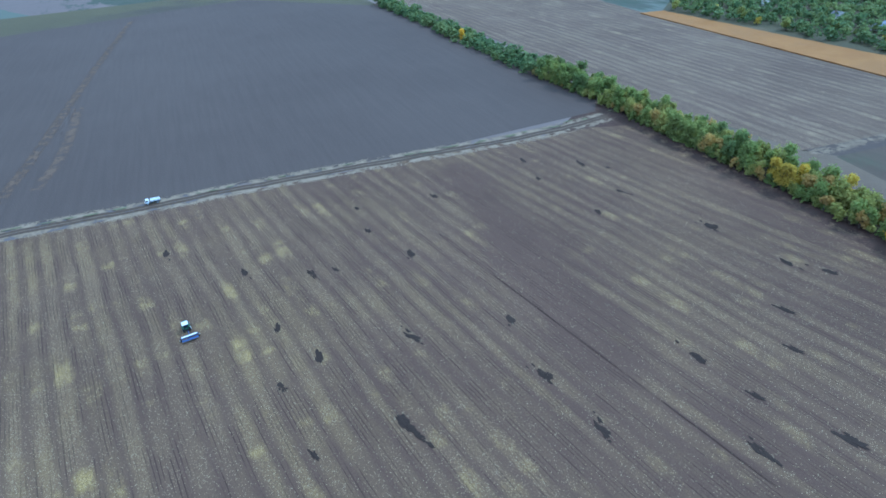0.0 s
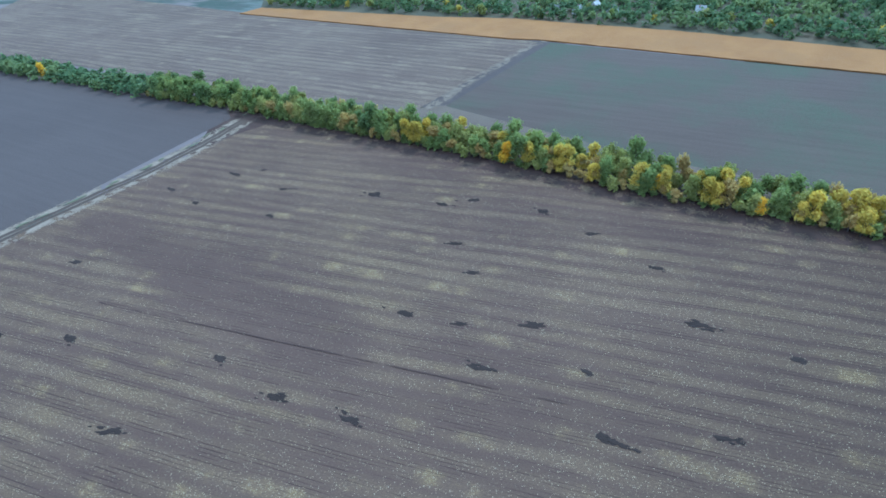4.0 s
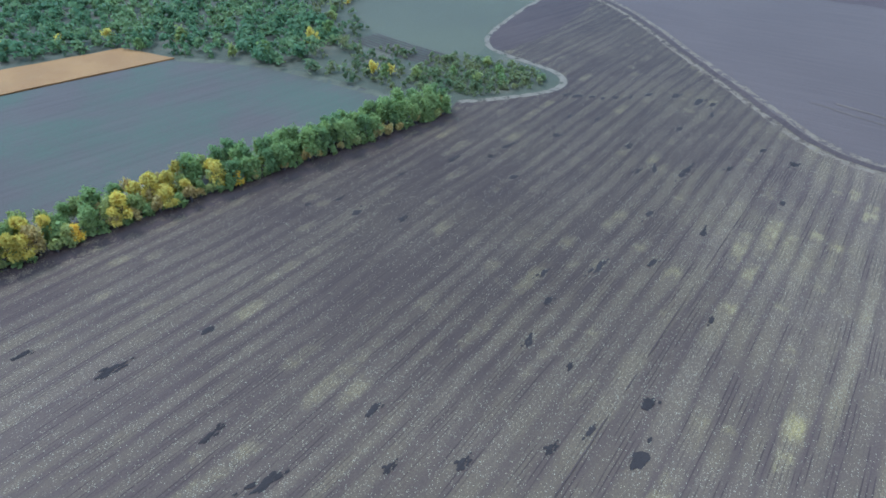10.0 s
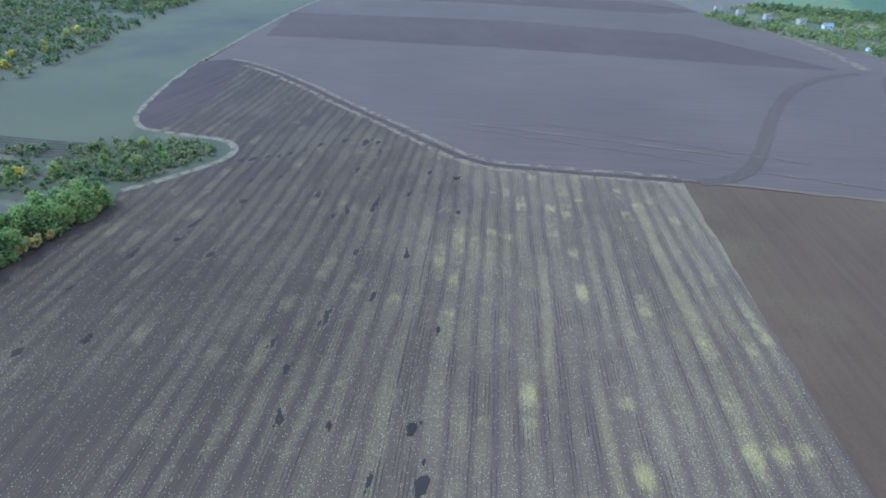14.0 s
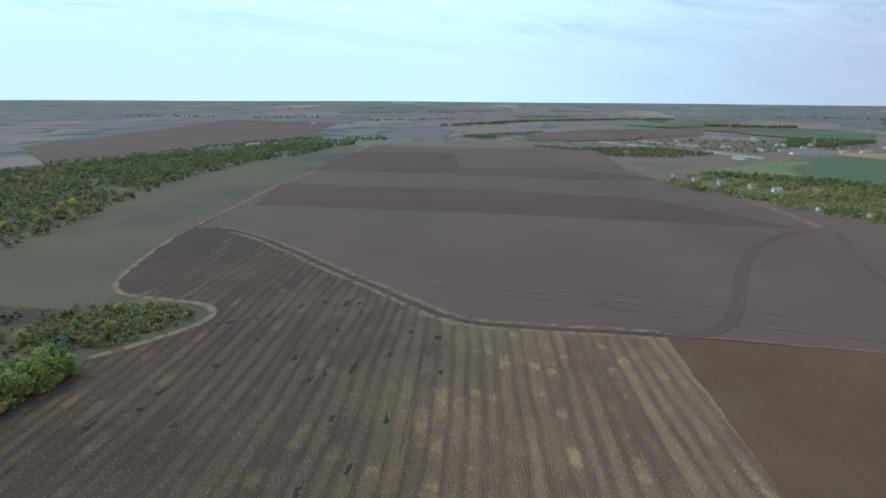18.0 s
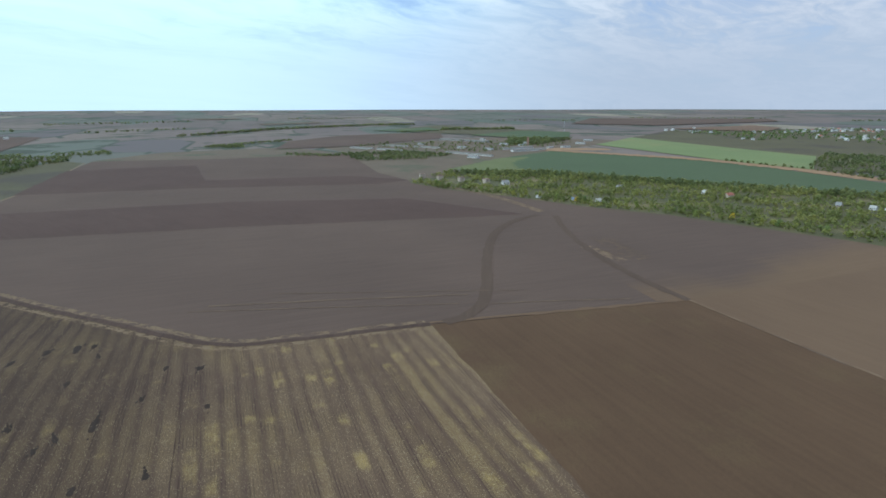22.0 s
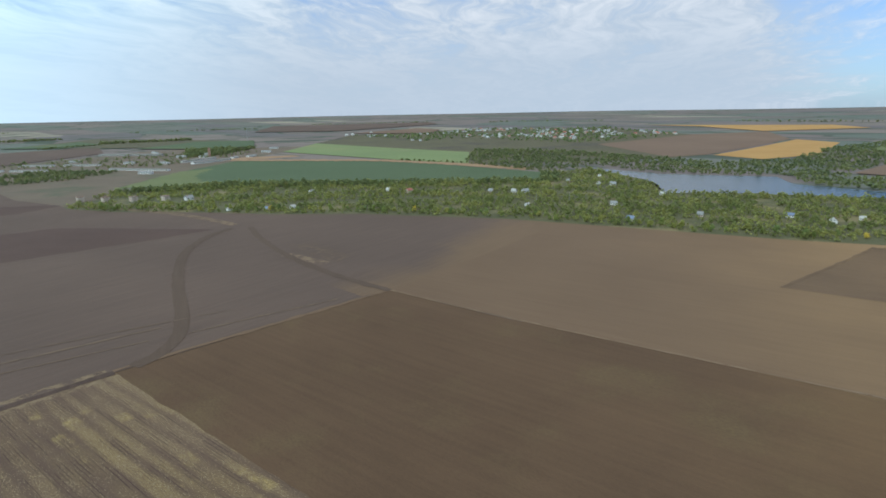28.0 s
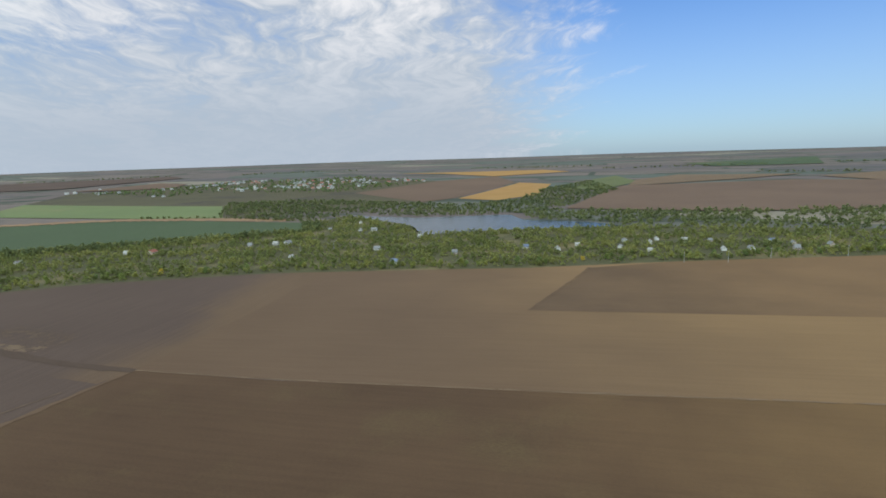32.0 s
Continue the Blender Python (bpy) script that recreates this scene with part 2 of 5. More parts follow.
    tone = g.mix(g.span(g.noise(p, 0.011, 4), 0.3, 0.7), dark, tuple(c * 1.25 for c in dark))
    tone = g.mix(g.span(g.noise(p, 2.4, 3, 0.8), 0.35, 0.75, 0.0, 0.5), tone, tuple(c * 1.8 for c in dark))
    tone = g.mix(g.math("MULTIPLY", dark_by, 0.8), tone, tuple(c * 0.60 for c in dark))
    tone = g.mix(g.math("MULTIPLY", groove, 0.6), tone, tuple(c * 0.6 for c in dark))
    col = g.mix(f, tone, chaff)
    # short stalks lying about, a few to the square metre
    dots = g.node("ShaderNodeTexVoronoi", voronoi_dimensions="2D")
    g.put(dots.inputs["Vector"], g.turned(p, rows + 20, (1.0, 1.5, 1)))
    g.put(dots.inputs["Scale"], 2.5)
    own = g.node("ShaderNodeSeparateColor")
    g.put(own.inputs[0], dots.outputs["Color"])
    share = g.math("MULTIPLY", g.math("LESS_THAN", own.outputs[0], g.math("ADD", g.math("MULTIPLY", cover, 0.95), 0.04)), g.math("ADD", g.math("MULTIPLY", own.outputs[1], 0.75), 0.1))
    dot = g.math("MULTIPLY", g.span(dots.outputs["Distance"], 0.37, 0.18), share)
    col = g.mix(g.math("MULTIPLY", dot, amount, clamp=True), col, g.mix(own.outputs[2], (0.56, 0.45, 0.285), (0.46, 0.335, 0.175)))
    g.put(bsdf.inputs["Base Color"], col)
    g.put(bsdf.inputs["Roughness"], 0.92)
    g.put(bsdf.inputs["Specular IOR Level"], 0.15)
    relief(g, bsdf, g.math("ADD", speck, g.math("MULTIPLY", groove, -0.3)), 0.7, 0.2)
    return m


def ribbon_soil(name, dark, light, half, ragged=3.0, most=1.0, rut=None, core=0.45):
    """Loose soil or dust that thins out to both sides of a line; rut adds two wheel tracks of that colour."""
    m, g, bsdf = shader(name)
    p = place(g)
    sep = g.node("ShaderNodeSeparateXYZ")
    g.put(sep.inputs[0], g.node("ShaderNodeUVMap", uv_map="line").outputs[0])
    broad = g.noise(p, 0.045, 4, 0.6)
    drift = g.noise(p, 0.17, 5, 0.68)
    grain = g.noise(p, 1.1, 4, 0.75)
    across = g.math("ADD", sep.outputs[1], g.math("MULTIPLY", g.math("SUBTRACT", broad, 0.5), ragged * 0.7))
    away = g.math("ABSOLUTE", across)
    away_frayed = g.math("ADD", away, g.math("MULTIPLY", g.math("SUBTRACT", drift, 0.5), ragged * 2.2))
    alpha = g.math("MULTIPLY", g.span(away_frayed, half, half * core), g.span(drift, 0.34, 0.60, 0.12, 1.0))
    alpha = g.math("MULTIPLY", g.math("MULTIPLY", alpha, most), g.span(sep.outputs[0], 0.0, half))
    col = g.mix(g.math("ADD", g.math("MULTIPLY", g.span(drift, 0.3, 0.7), 0.65), g.math("MULTIPLY", g.math("SUBTRACT", grain, 0.35), 0.8), clamp=True), dark, light)
    if rut:
        track = g.math("MULTIPLY", g.span(away, 2.9, 1.9), g.span(away, 0.2, 0.6, 0.5, 1.0))
        track = g.math("MULTIPLY", track, g.span(drift, 0.25, 0.5, 0.6, 1.0))
        col = g.mix(track, col, g.mix(grain, rut, tuple(c * 1.5 for c in rut)))
        alpha = g.math("MAXIMUM", alpha, g.math("MULTIPLY", track, 0.85))
    g.put(bsdf.inputs["Base Color"], col)
    g.put(bsdf.inputs["Roughness"], 0.95)
    g.put(bsdf.inputs["Specular IOR Level"], 0.12)
    hole = g.node("ShaderNodeBsdfTransparent")
    both = g.node("ShaderNodeMixShader")
    # loose grains: each spot is either covered or bare
    g.put(both.inputs[0], g.math("GREATER_THAN", alpha, g.span(g.noise(p, 1.7, 3, 0.75), 0.26, 0.74, 0.03, 0.97, False)))
    g.put(both.inputs[1], hole.outputs[0])
    g.put(both.inputs[2], bsdf.outputs[0])
    out = next(n for n in g.tree.nodes if n.type == "OUTPUT_MATERIAL")
    g.put(out.inputs[0], both.outputs[0])
    return m


def grassy(name, a, b, c=None, scale=0.05, fine=1.6):
    m, g, bsdf = shader(name)
    p = place(g)
    broad = g.span(g.noise(p, scale, 5, 0.62), 0.32, 0.68)
    tuft = g.noise(p, fine, 4, 0.7)
    col = g.mix(g.math("MULTIPLY", g.math("ADD", broad, tuft), 0.5), a, b)
    if c:
        col = g.mix(g.span(g.noise(p, scale * 0.6, 5, 0.65), 0.5, 0.66), col, c)
    g.put(bsdf.inputs["Base Color"], col)
    g.put(bsdf.inputs["Roughness"], 0.9)
    g.put(bsdf.inputs["Specular IOR Level"], 0.2)
    relief(g, bsdf, tuft, 0.8, 0.4)
    return m


def leafy(name, a, b, c):
    """Foliage; each tree takes its own tone, each place in the crown varies."""
    m, g, bsdf = shader(name)
    p = place(g)
    own = g.node("ShaderNodeObjectInfo").outputs["Random"]
    n = g.noise(p, 0.16, 3, 0.6)
    fine = g.noise(p, 1.1, 3, 0.7)
    col = g.mix(g.span(g.math("ADD", g.math("MULTIPLY", n, 0.6), g.math("MULTIPLY", own, 0.4)), 0.25, 0.75), a, b)
    col = g.mix(g.span(fine, 0.45, 0.72), col, c)
    # neighbouring trees differ
    one = g.node("ShaderNodeTexVoronoi", voronoi_dimensions="2D")
    g.put(one.inputs["Vector"], p)
    g.put(one.inputs["Scale"], 0.15)
    hue = g.node("ShaderNodeSeparateColor")
    g.put(hue.inputs[0], one.outputs["Color"])
    col = g.mix(g.span(hue.outputs[0], 0.0, 0.5, 0.55, 0.0), col, tuple(x * 0.62 for x in a))
    col = g.mix(g.span(hue.outputs[1], 0.6, 1.0, 0.0, 0.5), col, c)
    # some plots are greener, some further into autumn
    plot = g.span(g.noise(p, 0.021, 3, 0.6), 0.36, 0.64)
    col = g.mix(g.span(plot, 0.0, 0.45, 0.45, 0.0), col, a)
    col = g.mix(g.span(plot, 0.6, 1.0, 0.0, 0.4), col, c)
    g.put(bsdf.inputs["Base Color"], col)
    g.put(bsdf.inputs["Roughness"], 0.7)
    g.put(bsdf.inputs["Specular IOR Level"], 0.2)
    thin = g.node("ShaderNodeBsdfTranslucent")
    g.put(thin.inputs[0], col)
    both = g.node("ShaderNodeMixShader")
    g.put(both.inputs[0], 0.48)
    g.put(both.inputs[1], bsdf.outputs[0])
    g.put(both.inputs[2], thin.outputs[0])
    out = next(n for n in g.tree.nodes if n.type == "OUTPUT_MATERIAL")
    g.put(out.inputs[0], both.outputs[0])
    return m


def plain(name, colour, rough=0.7, metal=0.0, vary=0.25, scale=1.5, bump=0.0):
    """Paint, metal, brick, slate: one base colour with stains and grain."""
    m, g, bsdf = shader(name)
    p = g.node("ShaderNodeTexCoord").outputs["Object"]
    own = g.node("ShaderNodeObjectInfo").outputs["Random"]
    n = g.noise(p, scale, 5, 0.65)
    fine = g.noise(p, scale * 9, 3, 0.7)
    f = g.math("ADD", g.math("MULTIPLY", g.span(n, 0.3, 0.7), 0.6), g.math("ADD", g.math("MULTIPLY", fine, 0.25), g.math("MULTIPLY", own, 0.25)), clamp=True)
    col = g.mix(f, tuple(x * (1 - vary) for x in colour), tuple(min(1, x * (1 + vary * 0.4)) for x in colour))
    g.put(bsdf.inputs["Base Color"], col)
    g.put(bsdf.inputs["Roughness"], rough)
    g.put(bsdf.inputs["Metallic"], metal)
    if bump:
        relief(g, bsdf, fine, bump, 0.03)
    return m


def country(name):
    """Open land out to the horizon: a patchwork of tilled ground, pasture and scrub."""
    m, g, bsdf = shader(name)
    p = place(g)
    q = g.turned(p, 118, (0.0022, 0.0052, 1))
    cell = g.node("ShaderNodeTexVoronoi", voronoi_dimensions="2D", distance="CHEBYCHEV")
    g.put(cell.inputs["Vector"], q)
    g.put(cell.inputs["Scale"], 1.0)
    g.put(cell.inputs["Randomness"], 0.85)
    pick = g.node("ShaderNodeSeparateColor")
    g.put(pick.inputs[0], cell.outputs["Color"])
    ramp = g.node("ShaderNodeValToRGB")
    ramp.color_ramp.interpolation = "CONSTANT"
    stops = [(0.0, (0.176, 0.138, 0.124)), (0.22, (0.215, 0.168, 0.142)), (0.42, (0.150, 0.150, 0.122)), (0.54, (0.194, 0.150, 0.132)),
             (0.68, (0.142, 0.155, 0.125)), (0.78, (0.150, 0.128, 0.125)), (0.90, (0.300, 0.255, 0.19)), (0.95, (0.125, 0.145, 0.115))]
    els = ramp.color_ramp.elements
    while len(els) < len(stops):
        els.new(0.5)
    for e, (at, c) in zip(els, stops):
        e.position, e.color = at, (*c, 1)
    g.put(ramp.inputs[0], pick.outputs[0])
    # hedges and shelter belts run as thin lines, scrub fills the gullies
    hedge = g.node("ShaderNodeTexVoronoi", voronoi_dimensions="2D", distance="CHEBYCHEV", feature="F2")
    g.put(hedge.inputs["Vector"], q)
    g.put(hedge.inputs["Scale"], 1.0)
    g.put(hedge.inputs["Randomness"], 0.85)
    line = g.math("MULTIPLY", g.span(g.math("SUBTRACT", hedge.outputs["Distance"], cell.outputs["Distance"]), 0.07, 0.03), g.span(g.noise(p, 0.0022, 4), 0.45, 0.55))
    scrub = g.span(g.noise(g.turned(p, 118, (0.0016, 0.006, 1)), 1.0, 7, 0.66), 0.54, 0.58)
    col = g.mix(g.math("MAXIMUM", scrub, line), ramp.outputs[0], (0.070, 0.085, 0.060))
    tone = g.noise(p, 0.05, 5, 0.65)
    col = g.mix(g.span(tone, 0.3, 0.7, 0.0, 0.35), col, (0.136, 0.116, 0.104))
    g.put(bsdf.inputs["Base Color"], col)
    g.put(bsdf.inputs["Roughness"], 0.95)
    g.put(bsdf.inputs["Specular IOR Level"], 0.1)
    return m


def lake_water(name):
    m, g, bsdf = shader(name)
    p = place(g)
    g.put(bsdf.inputs["Base Color"], g.mix(g.noise(p, 0.02, 3), (0.03, 0.05, 0.07), (0.05, 0.075, 0.095)))
    g.put(bsdf.inputs["Roughness"], 0.22)
    g.put(bsdf.inputs["IOR"], 1.33)
    relief(g, bsdf, g.noise(p, 0.6, 4, 0.6), 0.5, 0.5)
    return m


ROWS_AT = 122.0
M_COUNTRY = country("open_country")
M_STUBBLE = stubble("straw_stubble", (0.086, 0.053, 0.038), (0.28, 0.19, 0.098), (0.42, 0.295, 0.095), ROWS_AT, zone=(-110, 60), dark_end=True, sparse=((2, 226, 16, 168, 9.0), (16, 168, 33, 112, 14.0)))
M_HEAD = soil("headland_soil", (0.064, 0.040, 0.031), (0.097, 0.061, 0.046), rows=112, streak=0.5, row_gain=0.1)
M_PATH = soil("worn_path", (0.124, 0.081, 0.056), (0.206, 0.139, 0.092), rows=110, streak=0.3, row_gain=0.0, patch=0.05, worn=0.42)
M_STUBBLE_B = stubble("far_stubble", (0.100, 0.067, 0.049), (0.235, 0.170, 0.112), (0.25, 0.180, 0.100), 113.0, period=6.0, amount=1.25)
M_GREY = soil("harrowed_soil", (0.087, 0.066, 0.056), (0.117, 0.090, 0.076), rows=112, streak=0.28, row_gain=0.03, patch=0.006)
M_GREY_E = soil("fallow_soil", (0.101, 0.067, 0.052), (0.142, 0.094, 0.071), rows=33, streak=0.38, row_gain=0.03, patch=0.006)
M_GREEN_C = soil("winter_crop_soil", (0.092, 0.066, 0.050), (0.122, 0.090, 0.068), rows=113, streak=0.45, row_gain=0.1, tint=(0.080, 0.098, 0.056), tint_at=0.5, patch=0.008)
# drift in the next two paints a sunlit side, paler towards 142 degrees
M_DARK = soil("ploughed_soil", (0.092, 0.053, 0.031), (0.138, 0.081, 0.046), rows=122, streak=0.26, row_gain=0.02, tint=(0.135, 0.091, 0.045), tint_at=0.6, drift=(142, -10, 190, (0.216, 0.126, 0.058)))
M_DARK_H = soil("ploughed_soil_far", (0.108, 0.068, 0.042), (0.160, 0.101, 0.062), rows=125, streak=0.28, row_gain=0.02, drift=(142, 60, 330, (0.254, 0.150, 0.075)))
M_HILL = soil("hillside_soil", (0.152, 0.096, 0.066), (0.212, 0.136, 0.092), rows=105, streak=0.4, row_gain=0.04, patch=0.004)
M_BAND = soil("fresh_furrow_soil", (0.083, 0.050, 0.040), (0.110, 0.068, 0.053), rows=150, streak=0.4, row_gain=0.05)
# drift again puts sunlight into the colour, on the far side
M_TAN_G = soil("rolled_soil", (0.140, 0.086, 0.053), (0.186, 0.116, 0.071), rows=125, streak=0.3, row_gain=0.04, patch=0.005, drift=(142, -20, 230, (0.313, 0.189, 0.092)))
M_PATCH = soil("worn_soil", (0.184, 0.121, 0.075), (0.259, 0.175, 0.110), rows=125, streak=0.3, row_gain=0.0, patch=0.06, worn=0.43)
M_PIT = soil("bare_dark_soil", (0.034, 0.024, 0.019), (0.060, 0.042, 0.033), rows=122, streak=0.3, row_gain=0.0, fine=2.2)
M_ROAD = ribbon_soil("dusty_road", (0.165, 0.122, 0.084), (0.330, 0.255, 0.178), 9.5, 6.0, 1.0, rut=(0.070, 0.049, 0.036))
M_TRACK = ribbon_soil("dusty_track", (0.130, 0.096, 0.068), (0.290, 0.222, 0.154), 7.0, 6.5, 0.8, core=0.2)
M_TRAIL = ribbon_soil("sandy_trail", (0.150, 0.108, 0.070), (0.250, 0.183, 0.118), 2.6, 1.2, 1.3)
M_STREWN = ribbon_soil("strewn_chaff", (0.140, 0.094, 0.060), (0.270, 0.188, 0.116), 3.0, 4.6, 0.85)
M_DARK_EDGE = ribbon_soil("dark_headland", (0.058, 0.037, 0.029), (0.086, 0.055, 0.042), 8.5, 4.5, 0.9)
M_PALE = ribbon_soil("worn_pale_soil", (0.150, 0.100, 0.066), (0.225, 0.152, 0.098), 7.0, 4.0, 0.9)
M_FAINT = ribbon_soil("thin_dusty_soil", (0.125, 0.083, 0.058), (0.175, 0.118, 0.080), 24.0, 14.0, 0.6, core=0.1)
M_OLD = ribbon_soil("worn_field_track", (0.105, 0.072, 0.054), (0.170, 0.118, 0.082), 4.6, 4.0, 0.75)
M_WEEDY = ribbon_soil("weedy_edge", (0.085, 0.074, 0.044), (0.150, 0.125, 0.072), 4.0, 2.2, 1.4)
M_MAIZE = grassy("dry_maize", (0.26, 0.118, 0.034), (0.36, 0.176, 0.054), (0.29, 0.142, 0.046), scale=0.05, fine=1.1)
M_MEADOW = grassy("dry_meadow", (0.090, 0.076, 0.044), (0.118, 0.101, 0.053), (0.082, 0.067, 0.048), scale=0.009)
M_YELLOWGREEN = grassy("thin_crop", (0.12, 0.135, 0.055), (0.16, 0.17, 0.07), scale=0.01)
M_WEEDS = grassy("weedy_ground", (0.125, 0.090, 0.065), (0.17, 0.125, 0.085), (0.105, 0.098, 0.06), scale=0.02)
M_FLOOR = grassy("garden_ground", (0.070, 0.062, 0.036), (0.100, 0.088, 0.046), (0.135, 0.104, 0.060), scale=0.03)
M_CROP = grassy("green_crop", (0.070, 0.095, 0.047), (0.086, 0.115, 0.055), (0.120, 0.128, 0.058), scale=0.004)
M_CROP_L = grassy("light_green_crop", (0.150, 0.185, 0.078), (0.185, 0.222, 0.090), (0.21, 0.21, 0.092), scale=0.006)
M_GOLD = grassy("golden_stubble", (0.37, 0.195, 0.062), (0.45, 0.255, 0.088), scale=0.01)
M_GARDEN = grassy("garden_soil_and_grass", (0.080, 0.078, 0.038), (0.115, 0.106, 0.049), (0.20, 0.160, 0.078), scale=0.03)
M_WATER = lake_water("lake_water")
M_LEAF = {
    "green": leafy("green_leaves", (0.235, 0.295, 0.085), (0.3, 0.355, 0.095), (0.38, 0.41, 0.125)),
    "dark": leafy("dark_leaves", (0.18, 0.245, 0.085), (0.235, 0.30, 0.095), (0.31, 0.36, 0.12)),
    "olive": leafy("olive_leaves", (0.30, 0.32, 0.085), (0.39, 0.39, 0.10), (0.50, 0.46, 0.14)),
    "yellow": leafy("yellow_leaves", (0.58, 0.44, 0.07), (0.76, 0.58, 0.08), (0.86, 0.68, 0.14)),
    "orange": leafy("orange_leaves", (0.82, 0.48, 0.03), (0.90, 0.58, 0.03), (0.92, 0.66, 0.08)),
    "russet": leafy("russet_leaves", (0.46, 0.32, 0.1), (0.55, 0.38, 0.11), (0.62, 0.48, 0.16)),
    "mixed": leafy("mixed_woodland", (0.13, 0.205, 0.088), (0.195, 0.265, 0.098), (0.32, 0.35, 0.118)),
    "darkwood": leafy("dark_woodland", (0.135, 0.172, 0.078), (0.2, 0.23, 0.09), (0.31, 0.31, 0.12)),
    "garden": leafy("garden_foliage", (0.142, 0.178, 0.062), (0.250, 0.274, 0.086), (0.43, 0.40, 0.13)),
    "scrubwood": leafy("scrub_woodland", (0.115, 0.155, 0.065), (0.19, 0.225, 0.08), (0.34, 0.3, 0.11)),
}
M_CORNER = soil("fallow_edge_soil", (0.101, 0.067, 0.052), (0.142, 0.094, 0.071), rows=33, streak=0.38, row_gain=0.03, patch=0.006, drift=(123.5, -262, -210, (0.184, 0.115, 0.070)))
M_PASS = soil("plough_pass", (0.090, 0.058, 0.042), (0.117, 0.077, 0.055), rows=95, streak=0.4, row_gain=0.0, worn=0.36)
M_DUSTY_GRASS = grassy("verge_grass", (0.13, 0.13, 0.07), (0.19, 0.18, 0.10), scale=0.2)
M_CHAFF = plain("loose_chaff", (0.235, 0.175, 0.105), 0.9)
M_BARK = plain("bark", (0.10, 0.075, 0.055), 0.95, bump=0.6)


# ---------------------------------------------------------------- land
def height(x, y):
    """Flat farmland, raised far out so the horizon fits the camera's view."""
    r = math.hypot(x, y)
    s = min(1.0, max(0.0, (r - 1300.0) / 3550.0))
    s = s * s * (3 - 2 * s)
    return s * (57.0 + 4.0 * math.sin(x * 0.0021 + 1.0) * math.cos(y * 0.0017))


def mesh_of(name, verts, faces, mat, smooth=False):
    me = bpy.data.meshes.new(name)
    me.from_pydata(verts, [], faces)
    me.materials.append(mat)
    if smooth:
        me.shade_smooth()
    me.update()
    return me


def ground_sheet():
    radii = [0, 40, 90, 160, 250, 360, 500, 660, 840, 1040, 1300] + [1300 + 125 * i for i in range(1, 30)]
    n = 128
    verts, faces = [(0, 0, 0)], []
    for r in radii[1:]:
        for k in range(n):
            a = 2 * math.pi * k / n
            x, y = r * math.cos(a), r * math.sin(a)
            verts.append((x, y, height(x, y)))
    for k in range(n):
        faces.append((0, 1 + k, 1 + (k + 1) % n))
    for j in range(len(radii) - 2):
        a, b = 1 + j * n, 1 + (j + 1) * n
        for k in range(n):
            faces.append((a + k, b + k, b + (k + 1) % n, a + (k + 1) % n))
    ob = new("ground", mesh_of("ground", verts, faces, M_COUNTRY, True))
    return tagged(ob, "open rolling farmland reaching to the hazy horizon", "ground", kind="structure")


ground = ground_sheet()


def field(name, pts, mat, label, z=0.06, category="field", drape=False, wobble=0.0):
    """A piece of land with the given corners, laid just over the ground."""
    bm = bmesh.new()
    if wobble:
        rough = []
        for (ax, ay), (bx, by) in zip(pts, pts[1:] + pts[:1]):
            steps = max(1, int(math.hypot(bx - ax, by - ay) / 6))
            for i in range(steps):
                f = i / steps
                x, y = ax + (bx - ax) * f, ay + (by - ay) * f
                w = noise.noise_vector((x * 0.11, y * 0.11, 3)) * wobble
                rough.append((x + w.x, y + w.y))
        pts = rough
    face = bm.faces.new([bm.verts.new((x, y, 0)) for x, y in pts])
    bmesh.ops.triangulate(bm, faces=[face])
    if drape:
        for _ in range(4):
            long = [e for e in bm.edges if e.calc_length() > 130]
            if not long:
                break
            bmesh.ops.subdivide_edges(bm, edges=long, cuts=1)
            bmesh.ops.triangulate(bm, faces=[f for f in bm.faces if len(f.verts) > 3])
    for v in bm.verts:
        v.co.z = height(v.co.x, v.co.y) + z
    bmesh.ops.recalc_face_normals(bm, faces=bm.faces[:])
    if bm.faces and sum(f.normal.z for f in bm.faces) < 0:
        bmesh.ops.reverse_faces(bm, faces=bm.faces[:])
    me = bpy.data.meshes.new(name)
    bm.to_mesh(me)
    bm.free()
    me.materials.append(mat)
    return tagged(new(name, me), label, category, kind="structure")


def resample(line, step):
    out = []
    for (ax, ay), (bx, by) in zip(line, line[1:]):
        n = max(1, int(math.hypot(bx - ax, by - ay) / step))
        out += [(ax + (bx - ax) * i / n, ay + (by - ay) * i / n) for i in range(n)]
    return out + [line[-1]]


def rounded(line, times=2):
    """Cuts the corners of an open line."""
    for _ in range(times):
        cut = [line[0]]
        for (ax, ay), (bx, by) in zip(line, line[1:]):
            cut += [(ax * 0.75 + bx * 0.25, ay * 0.75 + by * 0.25), (ax * 0.25 + bx * 0.75, ay * 0.25 + by * 0.75)]
        line = cut + [line[-1]]
    return line


LAYERS = []


